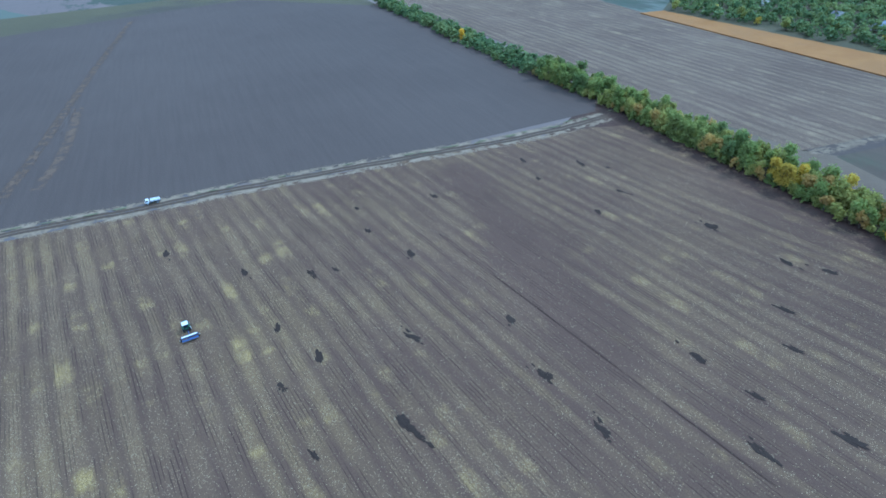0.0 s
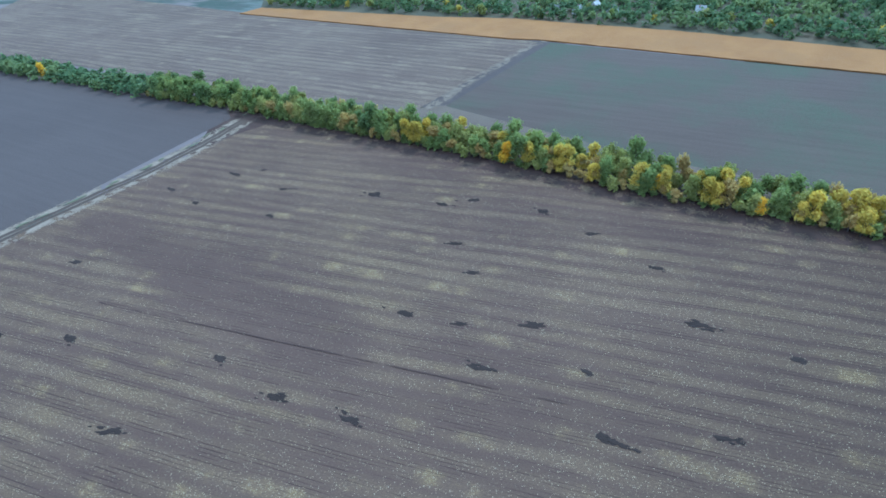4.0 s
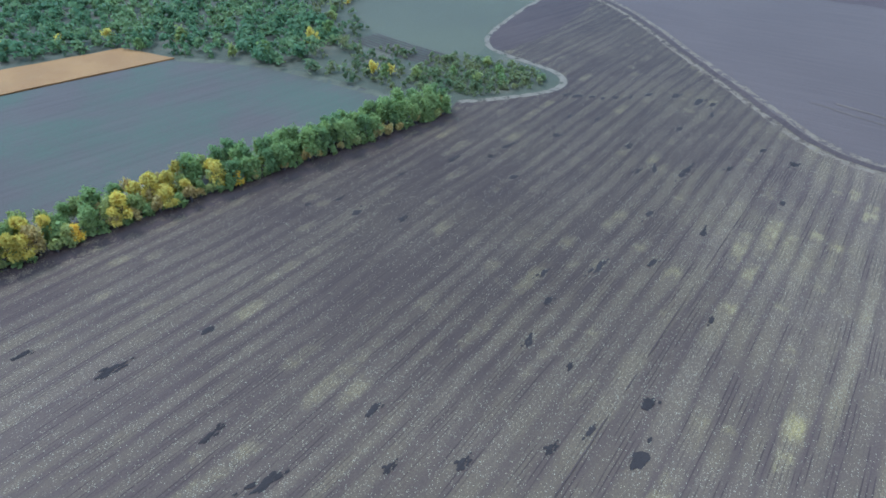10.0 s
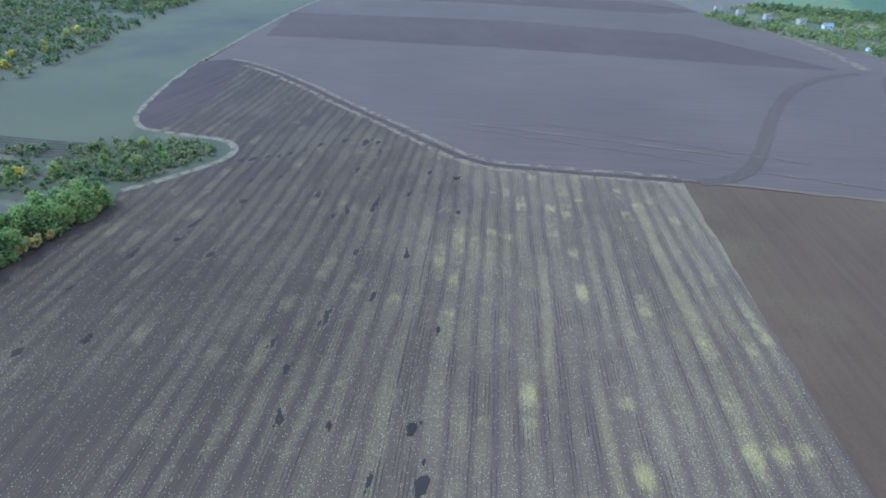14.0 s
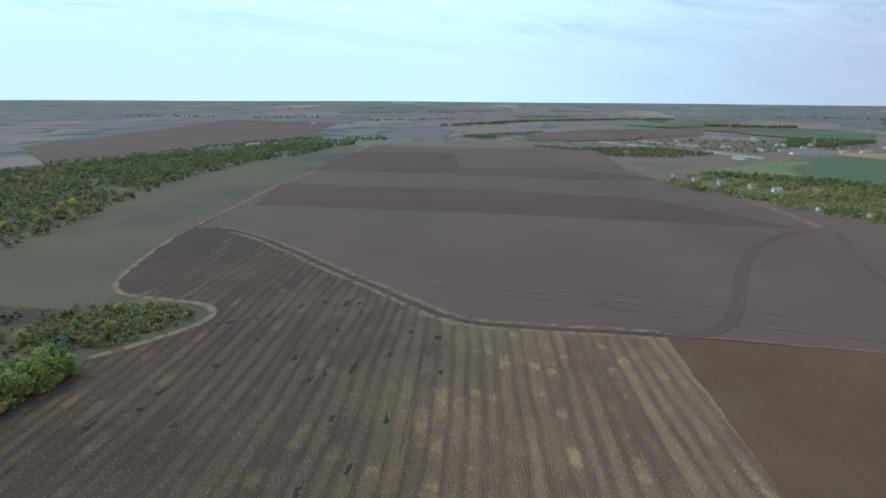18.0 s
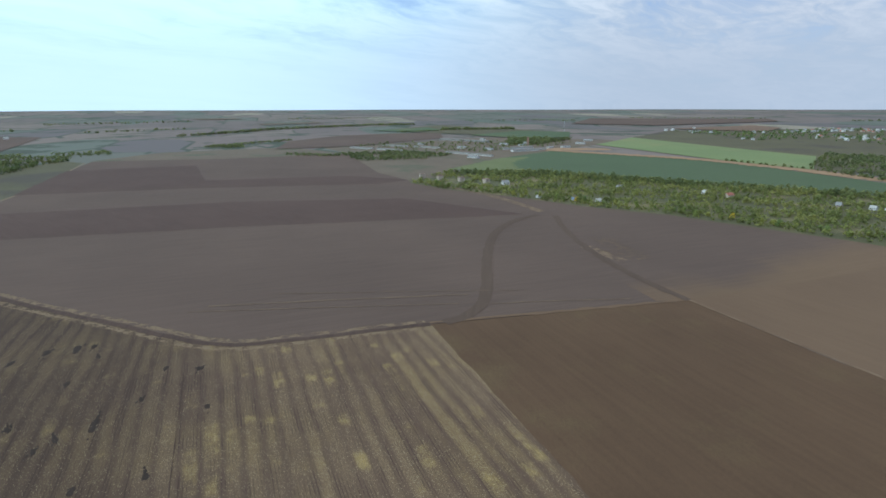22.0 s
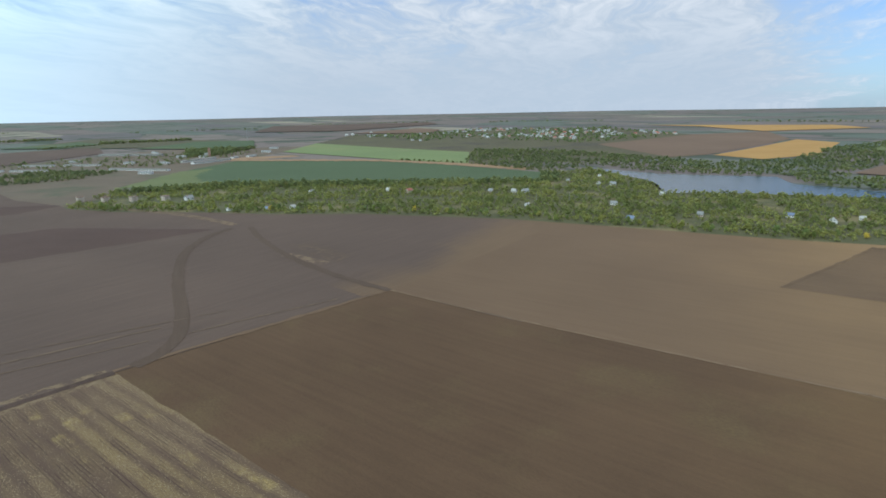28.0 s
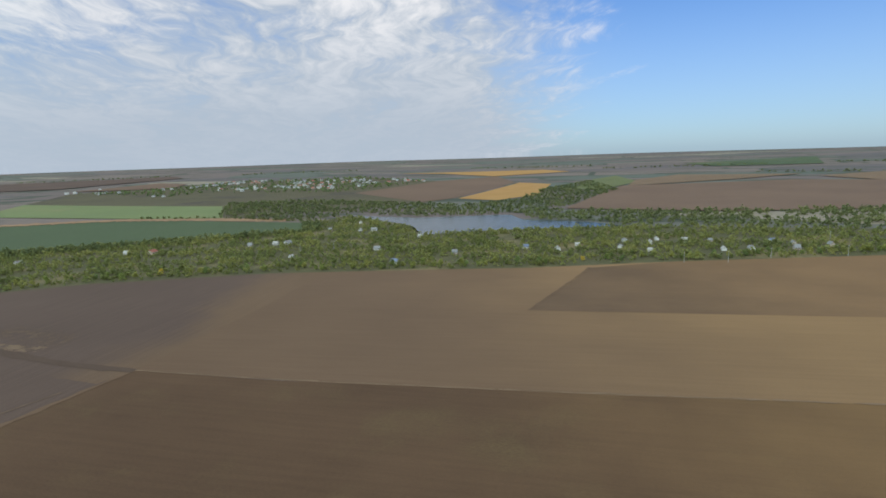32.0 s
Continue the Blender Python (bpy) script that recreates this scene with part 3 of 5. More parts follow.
def strip(name, line, width, mat, label, z=0.1, shift=0.0, ragged=0.0, category="track", seed=0.0, gaps=0.0):
    """A ribbon of ground along a line; ragged widens and narrows it, gaps break it."""
    line = resample(rounded(line), 3.0)
    LAYERS.append(name)
    z += 0.004 * len(LAYERS)
    verts, faces = [], []
    for i, (x, y) in enumerate(line):
        ax, ay = line[max(0, i - 1)]
        bx, by = line[min(len(line) - 1, i + 1)]
        d = math.hypot(bx - ax, by - ay) or 1.0
        nx, ny = -(by - ay) / d, (bx - ax) / d
        r1 = noise.noise((x * 0.13, y * 0.13, seed)) * ragged
        r2 = noise.noise((x * 0.13 + 40, y * 0.13, seed)) * ragged
        a, b = shift - width / 2 + r1, shift + width / 2 + r2
        if b - a < 0.15:
            a = b = (a + b) / 2
        verts += [(x + nx * a, y + ny * a, height(x, y) + z), (x + nx * b, y + ny * b, height(x, y) + z)]
        if i and not (gaps and noise.noise((x * 0.07, y * 0.07, seed + 9)) < -1 + 2 * gaps - 0.35):
            k = 2 * i
            faces.append((k - 2, k, k + 1, k - 1))
    ob = new(name, mesh_of(name, verts, faces, mat))
    return tagged(ob, label, category, kind="structure")


def ribbon(name, line, half, mat, label, z=0.1, shift=0.0, category="track"):
    """A flat ribbon along a line that knows how far each place lies from its middle and from its ends."""
    line = resample(rounded(line), 4.0)
    LAYERS.append(name)
    z += 0.0005 * len(LAYERS)
    run = [0.0]
    for (ax, ay), (bx, by) in zip(line, line[1:]):
        run.append(run[-1] + math.hypot(bx - ax, by - ay))
    verts, marks, faces = [], [], []
    for i, (x, y) in enumerate(line):
        ax, ay = line[max(0, i - 1)]
        bx, by = line[min(len(line) - 1, i + 1)]
        d = math.hypot(bx - ax, by - ay) or 1.0
        nx, ny = -(by - ay) / d, (bx - ax) / d
        for c in (-half * 1.4, half * 1.4):
            verts.append((x + nx * (c + shift), y + ny * (c + shift), height(x, y) + z))
            marks.append((min(run[i], run[-1] - run[i]), c))
        if i:
            faces.append((2 * i - 2, 2 * i, 2 * i + 1, 2 * i - 1))
    me = mesh_of(name, verts, faces, mat)
    layer = me.uv_layers.new(name="line")
    for loop in me.loops:
        layer.data[loop.index].uv = marks[loop.vertex_index]
    return tagged(new(name, me), label, category, kind="structure")


TREES_NEAR = [(-63, 625), (-7, 500), (43, 374), (80, 294), (101, 237), (122, 184), (137, 143), (154, 90), (170, 55), (184, 17), (197, -24), (216, -76)]
TIP = [(228, -80), (225, -92), (224, -106), (223, -124), (229, -137), (242, -142), (258, -137), (276, -129), (292, -124.5), (307, -128.5), (329, -146), (362, -180), (398, -225)]
RIDGE = [(388, -240), (373, -243), (334, -241), (294, -233), (248, -221), (221, -215), (192, -209), (160, -201), (143, -197), (125, -198), (107, -207), (90, -215), (67, -228), (52, -235)]
STUBBLE = [(-200, 185), (-176, 191), (-89, 220), (-27, 238), (69, 263), (92, 262), (104, 232), (124, 184), (139, 143), (156, 90), (172, 55), (186, 17), (199, -24), (216, -72)] + TIP + RIDGE
stubble_field = field("stubble_field", STUBBLE, M_STUBBLE, "harvested field with bands of pale straw and dark soil", 0.08, wobble=0.8)
field("harrowed_field", [(-900, -60), (-420, 110), (-205, 193), (-182, 200), (-91, 228), (-17, 247), (76, 284), (80, 300), (-56, 615), (-218, 708), (-424, 588), (-1000, 420)],
      M_GREY, "wide harrowed grey-brown field beyond the dirt road", 0.05)
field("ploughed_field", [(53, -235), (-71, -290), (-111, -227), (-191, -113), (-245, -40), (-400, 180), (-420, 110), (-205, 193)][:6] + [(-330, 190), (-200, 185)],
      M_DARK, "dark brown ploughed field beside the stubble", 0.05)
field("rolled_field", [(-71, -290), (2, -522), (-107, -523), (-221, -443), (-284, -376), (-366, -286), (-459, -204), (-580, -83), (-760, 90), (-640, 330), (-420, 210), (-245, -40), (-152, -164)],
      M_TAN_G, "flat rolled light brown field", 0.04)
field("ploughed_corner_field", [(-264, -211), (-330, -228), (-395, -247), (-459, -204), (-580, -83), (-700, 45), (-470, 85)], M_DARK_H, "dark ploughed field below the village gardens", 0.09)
field("fallow_field", list(reversed(RIDGE)) + [(398, -226), (534, -423), (624, -599), (726, -745), (800, -870),
                       (605, -1150), (405, -1103), (250, -800), (183, -721), (172, -694), (121, -650), (62, -620), (10, -589), (-26, -565), (-71, -290)], M_GREY_E, "broad fallow field of grey-brown soil", 0.05)
field("furrow_band", [(521, -412), (321, -524), (150, -576), (23, -510), (62, -490), (253, -412), (401, -339), (439, -314)], M_BAND, "freshly worked dark band of soil", 0.1, wobble=3.0)
field("furrow_band", [(726, -740), (576, -843), (450, -673), (275, -752), (182, -725), (212, -681), (422, -604), (587, -521)], M_BAND, "freshly worked dark band of soil", 0.1, wobble=3.0)
field("pale_field", [(808, -874), (807, -1066), (605, -1253), (405, -1103), (600, -960)], M_WEEDS, "pale dry field on the low rise", 0.12)
field("stubble_strip_field", [(-40, 640), (104, 300), (148, 222), (262, 250), (259, 266), (176, 500), (70, 830)], M_STUBBLE_B, "striped harvested field behind the tree belt", 0.05)
field("winter_crop_field", [(158, 214), (266, 243), (337, 43), (313, 0), (291, -19), (268, -37), (245, -54), (232, -60), (212, 15), (178, 110)],
      M_GREEN_C, "grey-brown field with a faint green flush of seedlings", 0.05)
field("meadow", [(303, -129), (274, -106), (341, -70), (434, -68), (452, -110), (484, -158), (600, -284), (655, -348), (700, -440), (742, -522), (778, -660), (842, -790), (862, -870), (800, -850), (726, -745), (624, -599), (534, -423), (396, -228)],
      M_MEADOW, "dull green dry meadow sloping to the wood", 0.05)
field("pasture", [(-1000, 420), (-424, 588), (-218, 708), (-57, 616), (-70, 650), (-190, 790), (-450, 700), (-1000, 520)], M_MEADOW, "pale green pasture strip at the field's end", 0.04)
field("garden_land", [(183, -721), (172, -690), (121, -646), (62, -616), (10, -585), (-26, -561), (-107, -523), (-221, -443), (-284, -376), (-366, -286), (-459, -204), (-580, -83), (-760, 90), (-900, 40), (-759, -106),
                      (-640, -345), (-595, -395), (-515, -467), (-446, -505), (-505, -600), (-531, -774), (-416, -717), (-384, -664), (0, -839), (151, -825)],
      M_GARDEN, "overgrown allotment gardens along the valley", 0.03)
field("wood_floor", [(192, 505), (286, 302), (331, 195), (367, 72), (337, 43), (291, -19), (246, -55), (205, -50), (214, -90), (220, -120), (232, -142), (262, -142), (303, -131), (341, -70), (428, -80), (471, -137), (621, -328),
                     (758, -467), (904, -808), (1017, -730), (950, -335), (900, 200), (700, 620), (330, 760)], M_FLOOR, "scrubby woodland floor of dry grass", 0.03)
field("green_crop_field", [(157, -858), (90, -1055), (-5, -1244), (-292, -1065), (-436, -753), (-393, -673), (0, -839)], M_CROP, "deep green crop field beyond the gardens", 0.1)
field("green_crop_field", [(-112, -1447), (-235, -1737), (-498, -1184), (-392, -936), (-311, -1053)], M_CROP_L, "light green crop field on the rise", 0.95, drape=True)
field("farmyard", [(157, -858), (90, -1055), (-5, -1244), (-112, -1447), (-180, -1640), (200, -1700), (520, -1250), (405, -1103), (250, -800)], M_WEEDS, "weedy yard ground around the farm sheds", 0.12, drape=True)
lake = field("lake", [(-531, -774), (-568, -652), (-674, -552), (-629, -492), (-655, -404), (-640, -345), (-595, -395), (-515, -467), (-446, -505), (-485, -560), (-505, -600)],
             M_WATER, "calm blue-grey lake in the valley", 0.1, category="lake", wobble=2.5)
lake.name = "water"
field("rough_ground", [(183, -721), (250, -800), (405, -1103), (300, -1060), (157, -858), (151, -825), (140, -770)], M_WEEDS, "weedy rough ground behind the unfinished houses", 0.135, wobble=3.0)
field("thin_crop_field", [(157, -858), (90, -1055), (40, -1090), (62, -960), (40, -855)], M_YELLOWGREEN, "yellowish thin edge of the green crop", 0.16, wobble=16.0)
field("brown_field", [(-880, -1240), (-1346, -1400), (-1606, -1353), (-1377, -1090), (-865, -860), (-770, -860)], M_HILL, "brown field below the far village", 0.7, drape=True)
field("golden_field", [(-1605, -1947), (-1683, -1718), (-1606, -1370), (-1946, -1259), (-2035, -1453)], M_GOLD, "pale golden field on the far hills", 1.6, drape=True)
field("green_crop_field", [(-2558, -1065), (-3086, -666), (-2494, -511), (-2330, -841)], M_CROP, "green field on the far hills", 2.0, drape=True)
field("green_crop_field", [(623, -1958), (446, -2388), (148, -2150), (-32, -1990), (171, -1793)], M_MEADOW, "dull green field beyond the farm sheds", 1.4, drape=True)
field("brown_field", [(960, -335), (1300, -420), (1900, -1300), (1460, -1420), (1070, -900), (1040, -700)], M_GREY_E, "wide brown field across the side valley", 0.9, drape=True)
field("golden_field", [(-865, -846), (-1377, -1074), (-1352, -942), (-1019, -751), (-866, -738)], M_GOLD, "golden stubble field across the lake", 0.6, drape=True)
field("brown_hill_field", [(-784, -525), (-1335, -716), (-1655, -414), (-1689, -225), (-983, -134), (-858, -290)], M_HILL, "brown ploughed hillside across the lake", 1.4, drape=True)

field("valley_grass", [(-112, -1447), (-311, -1053), (-400, -925), (-746, -832), (-865, -860), (-880, -1240), (-1346, -1400), (-1408, -1920), (-1184, -2010), (-996, -2200), (-586, -2010), (-400, -2090), (-235, -1737)],
      M_MEADOW, "dry grassy ground round the far village", 0.45, drape=True)
field("fallow_corner", [(-56, -287), (-71, -290), (-110, -316), (-154, -340), (-245, -405), (-221, -443), (-107, -527), (-73, -541), (-26, -563), (6, -580), (16, -500), (-8, -380)], M_CORNER, "grey-brown corner of fallow soil", 0.07, wobble=2.5)
field("mauve_field", [(693, -1429), (649, -1676), (527, -1818), (368, -1912), (308, -1640), (420, -1400), (500, -1260), (610, -1190)], M_GREY_E, "broad brown field beyond the farm sheds", 1.2, drape=True)
field("green_crop_field", [(625, -1962), (475, -2197), (392, -2045), (457, -1892)], M_CROP, "dull green field on the far plain", 2.2, drape=True)
field("green_crop_field", [(254, -1765), (111, -2007), (-67, -1984), (-58, -1725), (58, -1650)], M_CROP, "green field beyond the farm sheds", 2.2, drape=True)
field("pale_field", [(1155, -2188), (991, -2399), (1060, -2480), (1230, -2260)], M_WEEDS, "narrow pale stubble strip far off", 2.4, drape=True)
field("pale_field", [(1657, -2482), (1503, -2620), (1600, -2700), (1740, -2560)], M_WEEDS, "narrow pale stubble strip far off", 2.4, drape=True)
field("brown_field", [(-89, -2516), (-423, -2401), (-536, -2868), (-969, -2690), (-1000, -2900), (-200, -3000)], M_GREY_E, "warm brown field on the far rise", 2.4, drape=True)
field("pale_field", [(-427, -2183), (-770, -2396), (-814, -2227), (-690, -2020)], M_HILL, "reddish field beside the far village", 2.4, drape=True)
field("yellow_field", [(-1173, -687), (-1506, -755), (-1734, -947), (-1560, -930), (-1200, -770)], M_YELLOWGREEN, "yellow-green grass strip on the hillside", 1.6, drape=True)
field("pale_field", [(-1334, -700), (-1648, -548), (-1912, -449), (-1824, -777), (-1560, -790)], M_PATCH, "pale sandy field on the hill", 1.8, drape=True)
field("pale_field", [(-1817, -387), (-2058, -273), (-1900, -120), (-1640, -190)], M_PATCH, "pale sandy field on the hill", 1.8, drape=True)
field("field_corner", [(40, 250), (95, 255), (112, 236), (150, 215), (150, 232), (104, 304), (78, 305), (60, 275)], M_HEAD, "bare trodden soil where the road meets the trees", 0.042)
field("track_verge", [(140, 205), (162, 206), (275, 236), (272, 268), (255, 268), (150, 238)], M_GREY, "dusty trodden ground beside the dirt track", 0.042)
ribbon("verge", [(350, 62), (337, 42), (313, 0), (291, -19), (268, -37), (245, -54), (230, -62)], 4.0, M_WEEDY, "pale weedy edge between the seedlings and the scrub", 0.07, -1.0, "verge")
field("belt_floor", TREES_NEAR + [(236, -62), (212, 15), (180, 110), (160, 214), (148, 222), (104, 302), (64, 376), (14, 503), (-42, 628)], M_WEEDS, "leaf-strewn ground under the tree belt", 0.045)

# the dry maize stands as a low block
def maize(pts, h=0.7):
    bm = bmesh.new()
    line = []
    for (ax, ay), (bx, by) in zip(pts, pts[1:] + pts[:1]):
        n = max(1, int(math.hypot(bx - ax, by - ay) / 5))
        line += [(ax + (bx - ax) * i / n, ay + (by - ay) * i / n) for i in range(n)]
    low = [bm.verts.new((x, y, 0)) for x, y in line]
    top = [bm.verts.new((x + 0.5 * noise.noise((x, y, 1)), y, h + 0.3 * noise.noise((x * 0.3, y * 0.3, 5)))) for x, y in line]
    for i in range(len(line)):
        j = (i + 1) % len(line)
        bm.faces.new((low[i], low[j], top[j], top[i]))
    cap = bm.faces.new(top)
    bmesh.ops.triangulate(bm, faces=[cap])
    bmesh.ops.recalc_face_normals(bm, faces=bm.faces[:])
    me = bpy.data.meshes.new("maize_field")
    bm.to_mesh(me)
    bm.free()
    me.materials.append(M_MAIZE)
    return tagged(new("maize_field", me), "strip of dry orange-brown maize", "crop", kind="stuff")


maize([(265, 253), (337, 43), (366, 72), (330, 195), (290, 303), (276, 285)])
maize([(171, 500), (256, 268), (265, 253), (276, 285), (290, 303), (262, 350), (192, 502)])



def patches(name, line, lo, hi, every, size, mat, label, z=0.2, seed=0, category="verge", keep=1.0):
    """Loose ragged patches of pale dust and chaff scattered along a line."""
    r = random.Random(seed)
    line = resample(rounded(line), every)
    verts, faces = [], []
    for i, (x, y) in enumerate(line):
        if r.random() > keep:
            continue
        ax, ay = line[max(0, i - 1)]
        bx, by = line[min(len(line) - 1, i + 1)]
        d = math.hypot(bx - ax, by - ay) or 1.0
        tx, ty = (bx - ax) / d, (by - ay) / d
        o = r.uniform(lo, hi)
        cx, cy = x - ty * o + tx * r.uniform(-1, 1) * every * 0.4, y + tx * o + ty * r.uniform(-1, 1) * every * 0.4
        a, b = size * r.uniform(0.6, 1.6), size * r.uniform(0.14, 0.34)
        zz = height(cx, cy) + z + 0.0015 * (len(faces) // 14 % 60)
        n, n0 = 14, len(verts)
        verts.append((cx, cy, zz + 0.02))
        for k in range(n):
            t = 6.2832 * k / n
            q = r.uniform(0.45, 1.25)
            u, v = a * q * math.cos(t), b * q * math.sin(t)
            verts.append((cx + tx * u - ty * v, cy + ty * u + tx * v, zz))
            faces.append((n0, n0 + 1 + k, n0 + 1 + (k + 1) % n))
    return tagged(new(name, mesh_of(name, verts, faces, mat)), label, category, kind="stuff")


# ---------------------------------------------------------------- trees
def part(name, me, parent, label=""):
    ob = new(name, me)
    ob.parent = parent
    if label:
        tagged(ob, label)
    return ob


def leaf_cloud(seed, radius, tall, lobes, leaves, size, base=0.0, ring=5):
    """Crown of leaf sprays scattered over several uneven lobes, with small cores behind them."""
    rnd = np.random.RandomState(seed)
    centres = []
    for i in range(lobes):
        a = rnd.uniform(0, 6.283)
        d = radius * 0.55 * math.sqrt(rnd.uniform(0, 1))
        k = rnd.uniform(0.12, 0.95)
        centres.append((d * math.cos(a) * (1.15 - 0.6 * k), d * math.sin(a) * (1.15 - 0.6 * k), base + tall * k, radius * rnd.uniform(0.24, 0.52) * (1.1 - 0.4 * k)))
    verts, faces = [], []
    for cx, cy, cz, r in centres:
        n0 = len(verts)
        verts.append((cx, cy, cz + r * 0.6))
        for k in range(ring):
            a = 6.283 * (k + rnd.uniform(-0.2, 0.2)) / ring
            q = 0.46 * rnd.uniform(0.8, 1.15) * r
            verts.append((cx + q * math.cos(a), cy + q * math.sin(a), cz + rnd.uniform(-0.15, 0.15) * r))
        verts.append((cx, cy, cz - r * 0.6))
        for k in range(ring):
            k2 = (k + 1) % ring
            faces += [(n0, n0 + 1 + k, n0 + 1 + k2), (n0 + 1 + k, n0 + ring + 1, n0 + 1 + k2)]
    for i in range(leaves):
        cx, cy, cz, r = centres[rnd.randint(lobes)]
        d = rnd.normal(size=3)
        d /= np.linalg.norm(d)
        c = np.array((cx, cy, cz)) + d * r * rnd.uniform(0.4, 1.5)
        if c[2] < 0.04 * tall:
            continue
        up = d * 0.5 + rnd.normal(size=3) * 0.55 + np.array((0, 0, 0.35))
        t = np.cross(up, rnd.normal(size=3))
        t /= np.linalg.norm(t) + 1e-9
        b = np.cross(up, t)
        b /= np.linalg.norm(b) + 1e-9
        s = size * rnd.uniform(0.55, 1.4)
        n0 = len(verts)
        for p in (t * s + b * s * 0.25, b * s * 0.8, -t * s, -b * s * 0.9 + t * s * 0.3):
            verts.append(tuple(c + p))
        faces.append((n0, n0 + 1, n0 + 2, n0 + 3))
    return verts, faces


def limb(verts, faces, a, b, ra, rb, n=5):
    a, b = Vector(a), Vector(b)
    q = (b - a).to_track_quat("Z", "Y")
    n0 = len(verts)
    for p, r in ((a, ra), ((a + b) / 2, (ra + rb) / 2), (b, rb)):
        for k in range(n):
            t = 6.283 * k / n
            verts.append(tuple(p + q @ Vector((r * math.cos(t), r * math.sin(t), 0))))
    for j in range(2):
        for k in range(n):
            k2 = (k + 1) % n
            faces.append((n0 + j * n + k, n0 + j * n + k2, n0 + j * n + n + k2, n0 + j * n + n + k))
    faces.append(tuple(n0 + 2 * n + k for k in range(n)))


def trunk_mesh(seed, tall, radius):
    rnd = random.Random(seed)
    verts, faces = [], []
    top = (rnd.uniform(-0.4, 0.4), rnd.uniform(-0.4, 0.4), tall * 0.55)
    limb(verts, faces, (0, 0, -0.2), top, 0.24, 0.13, 7)
    for i in range(4):
        a = 6.283 * i / 4 + rnd.uniform(-0.5, 0.5)
        k = rnd.uniform(0.45, 0.95)
        start = tuple(c * k for c in top)
        limb(verts, faces, start, (radius * 0.55 * math.cos(a), radius * 0.55 * math.sin(a), tall * rnd.uniform(0.6, 0.88)), 0.1, 0.035)
    return mesh_of("trunk", verts, faces, M_BARK)


def tree_kind(kind, seed, tall, radius, leaves, label, name="tree", lobes=12, size=0.46):
    """One tree: an empty at its foot, trunk with limbs, crown."""
    root = new(name)
    part("trunk", trunk_mesh(seed, tall, radius), root)
    v, f = leaf_cloud(seed, radius, tall * 0.78, lobes, leaves, size, tall * 0.16)
    part("crown", mesh_of("crown", v, f, M_LEAF[kind]), root)
    return tagged(root, label, "bush" if name == "bush" else "tree")


LABELS = {
    "green": "broad leafy green tree in the field's tree belt", "dark": "dense dark green tree in the tree belt",
    "olive": "olive green tree turning in early autumn", "yellow": "autumn tree with bright yellow leaves",
    "orange": "autumn tree with glowing orange leaves", "russet": "thin russet brown autumn tree",
}
BELT = {}
for i, (kind, tall, radius) in enumerate((("green", 11, 4.3), ("green", 12.5, 4.8), ("green", 9.5, 4.0), ("dark", 12, 4.6), ("dark", 10.5, 4.2), ("olive", 10.5, 4.2), ("olive", 9, 3.7),
                                          ("yellow", 10, 3.5), ("orange", 9, 3.2), ("russet", 9.5, 3.6), ("russet", 8, 3.2))):
    BELT.setdefault(kind, []).append(tree_kind(kind, 20 + i, tall, radius, 1150 if kind != "russet" else 750, LABELS[kind], lobes=18, size=0.40))
SHRUB = [tree_kind(k, 60 + i, 4.2, 2.6, 330, "low %s shrub at the foot of the tree belt" % w, "bush", 6, 0.42) for i, (k, w) in enumerate((("olive", "olive green"), ("green", "leafy green"), ("russet", "russet brown")))]
used = set()


def stand(ob, x, y, turn, size, group):
    """Sets the first copy itself, then copies."""
    z = height(x, y)
    m = Matrix.Translation((x, y, z)) @ Matrix.Rotation(turn, 4, "Z")
    if ob.name not in used:
        used.add(ob.name)
        t = ob
        t.matrix_basis = m
    else:
        t = copy_thing(ob, m)
    t.scale = (size * random.uniform(0.9, 1.12), size * random.uniform(0.9, 1.12), size * random.uniform(0.88, 1.15))
    return tagged(t, group=group)


def belt_point(s):
    """The point at s metres along the near edge of the tree belt, and the way across it."""
    for (ax, ay), (bx, by) in zip(TREES_NEAR, TREES_NEAR[1:]):
        d = math.hypot(bx - ax, by - ay)
        if s <= d:
            return ax + (bx - ax) * s / d, ay + (by - ay) * s / d, -(by - ay) / d, (bx - ax) / d
        s -= d
    return None


# kinds along the belt: share of each colour by stretch, metres from its northern end
BELT_MIX = [(0, 330, "gggodor"), (330, 372, "ggood"), (372, 450, "gogdoogr"), (450, 520, "orgyogog"), (520, 600, "yrogygoy"), (600, 655, "ryogygyo"), (655, 800, "ggdgdg")]
LETTER = {"g": "green", "d": "dark", "o": "olive", "y": "yellow", "r": "russet"}
rnd = random.Random(7)
s = 300.0
while belt_point(s):
    for row, off in enumerate((3.5, 8.5, 13.5)):
        q = belt_point(s + rnd.uniform(-1.5, 1.5))
        if not q or 356 < s < 361:
            continue
        x, y, nx, ny = q
        o = off + rnd.uniform(-1.6, 1.6)
        letters = next(l for a, b, l in BELT_MIX if a <= s < b)
        kind = LETTER[rnd.choice(letters)]
        if row == 0 and rnd.random() < 0.15:
            stand(rnd.choice(SHRUB), x + nx * (o - 1), y + ny * (o - 1), rnd.uniform(0, 6.28), rnd.uniform(0.8, 1.3), "shrubs of the tree belt")
            continue
        stand(rnd.choice(BELT[kind]), x + nx * o, y + ny * o, rnd.uniform(0, 6.28), rnd.uniform(0.78, 1.12), "trees of the belt")
    s += 5.0
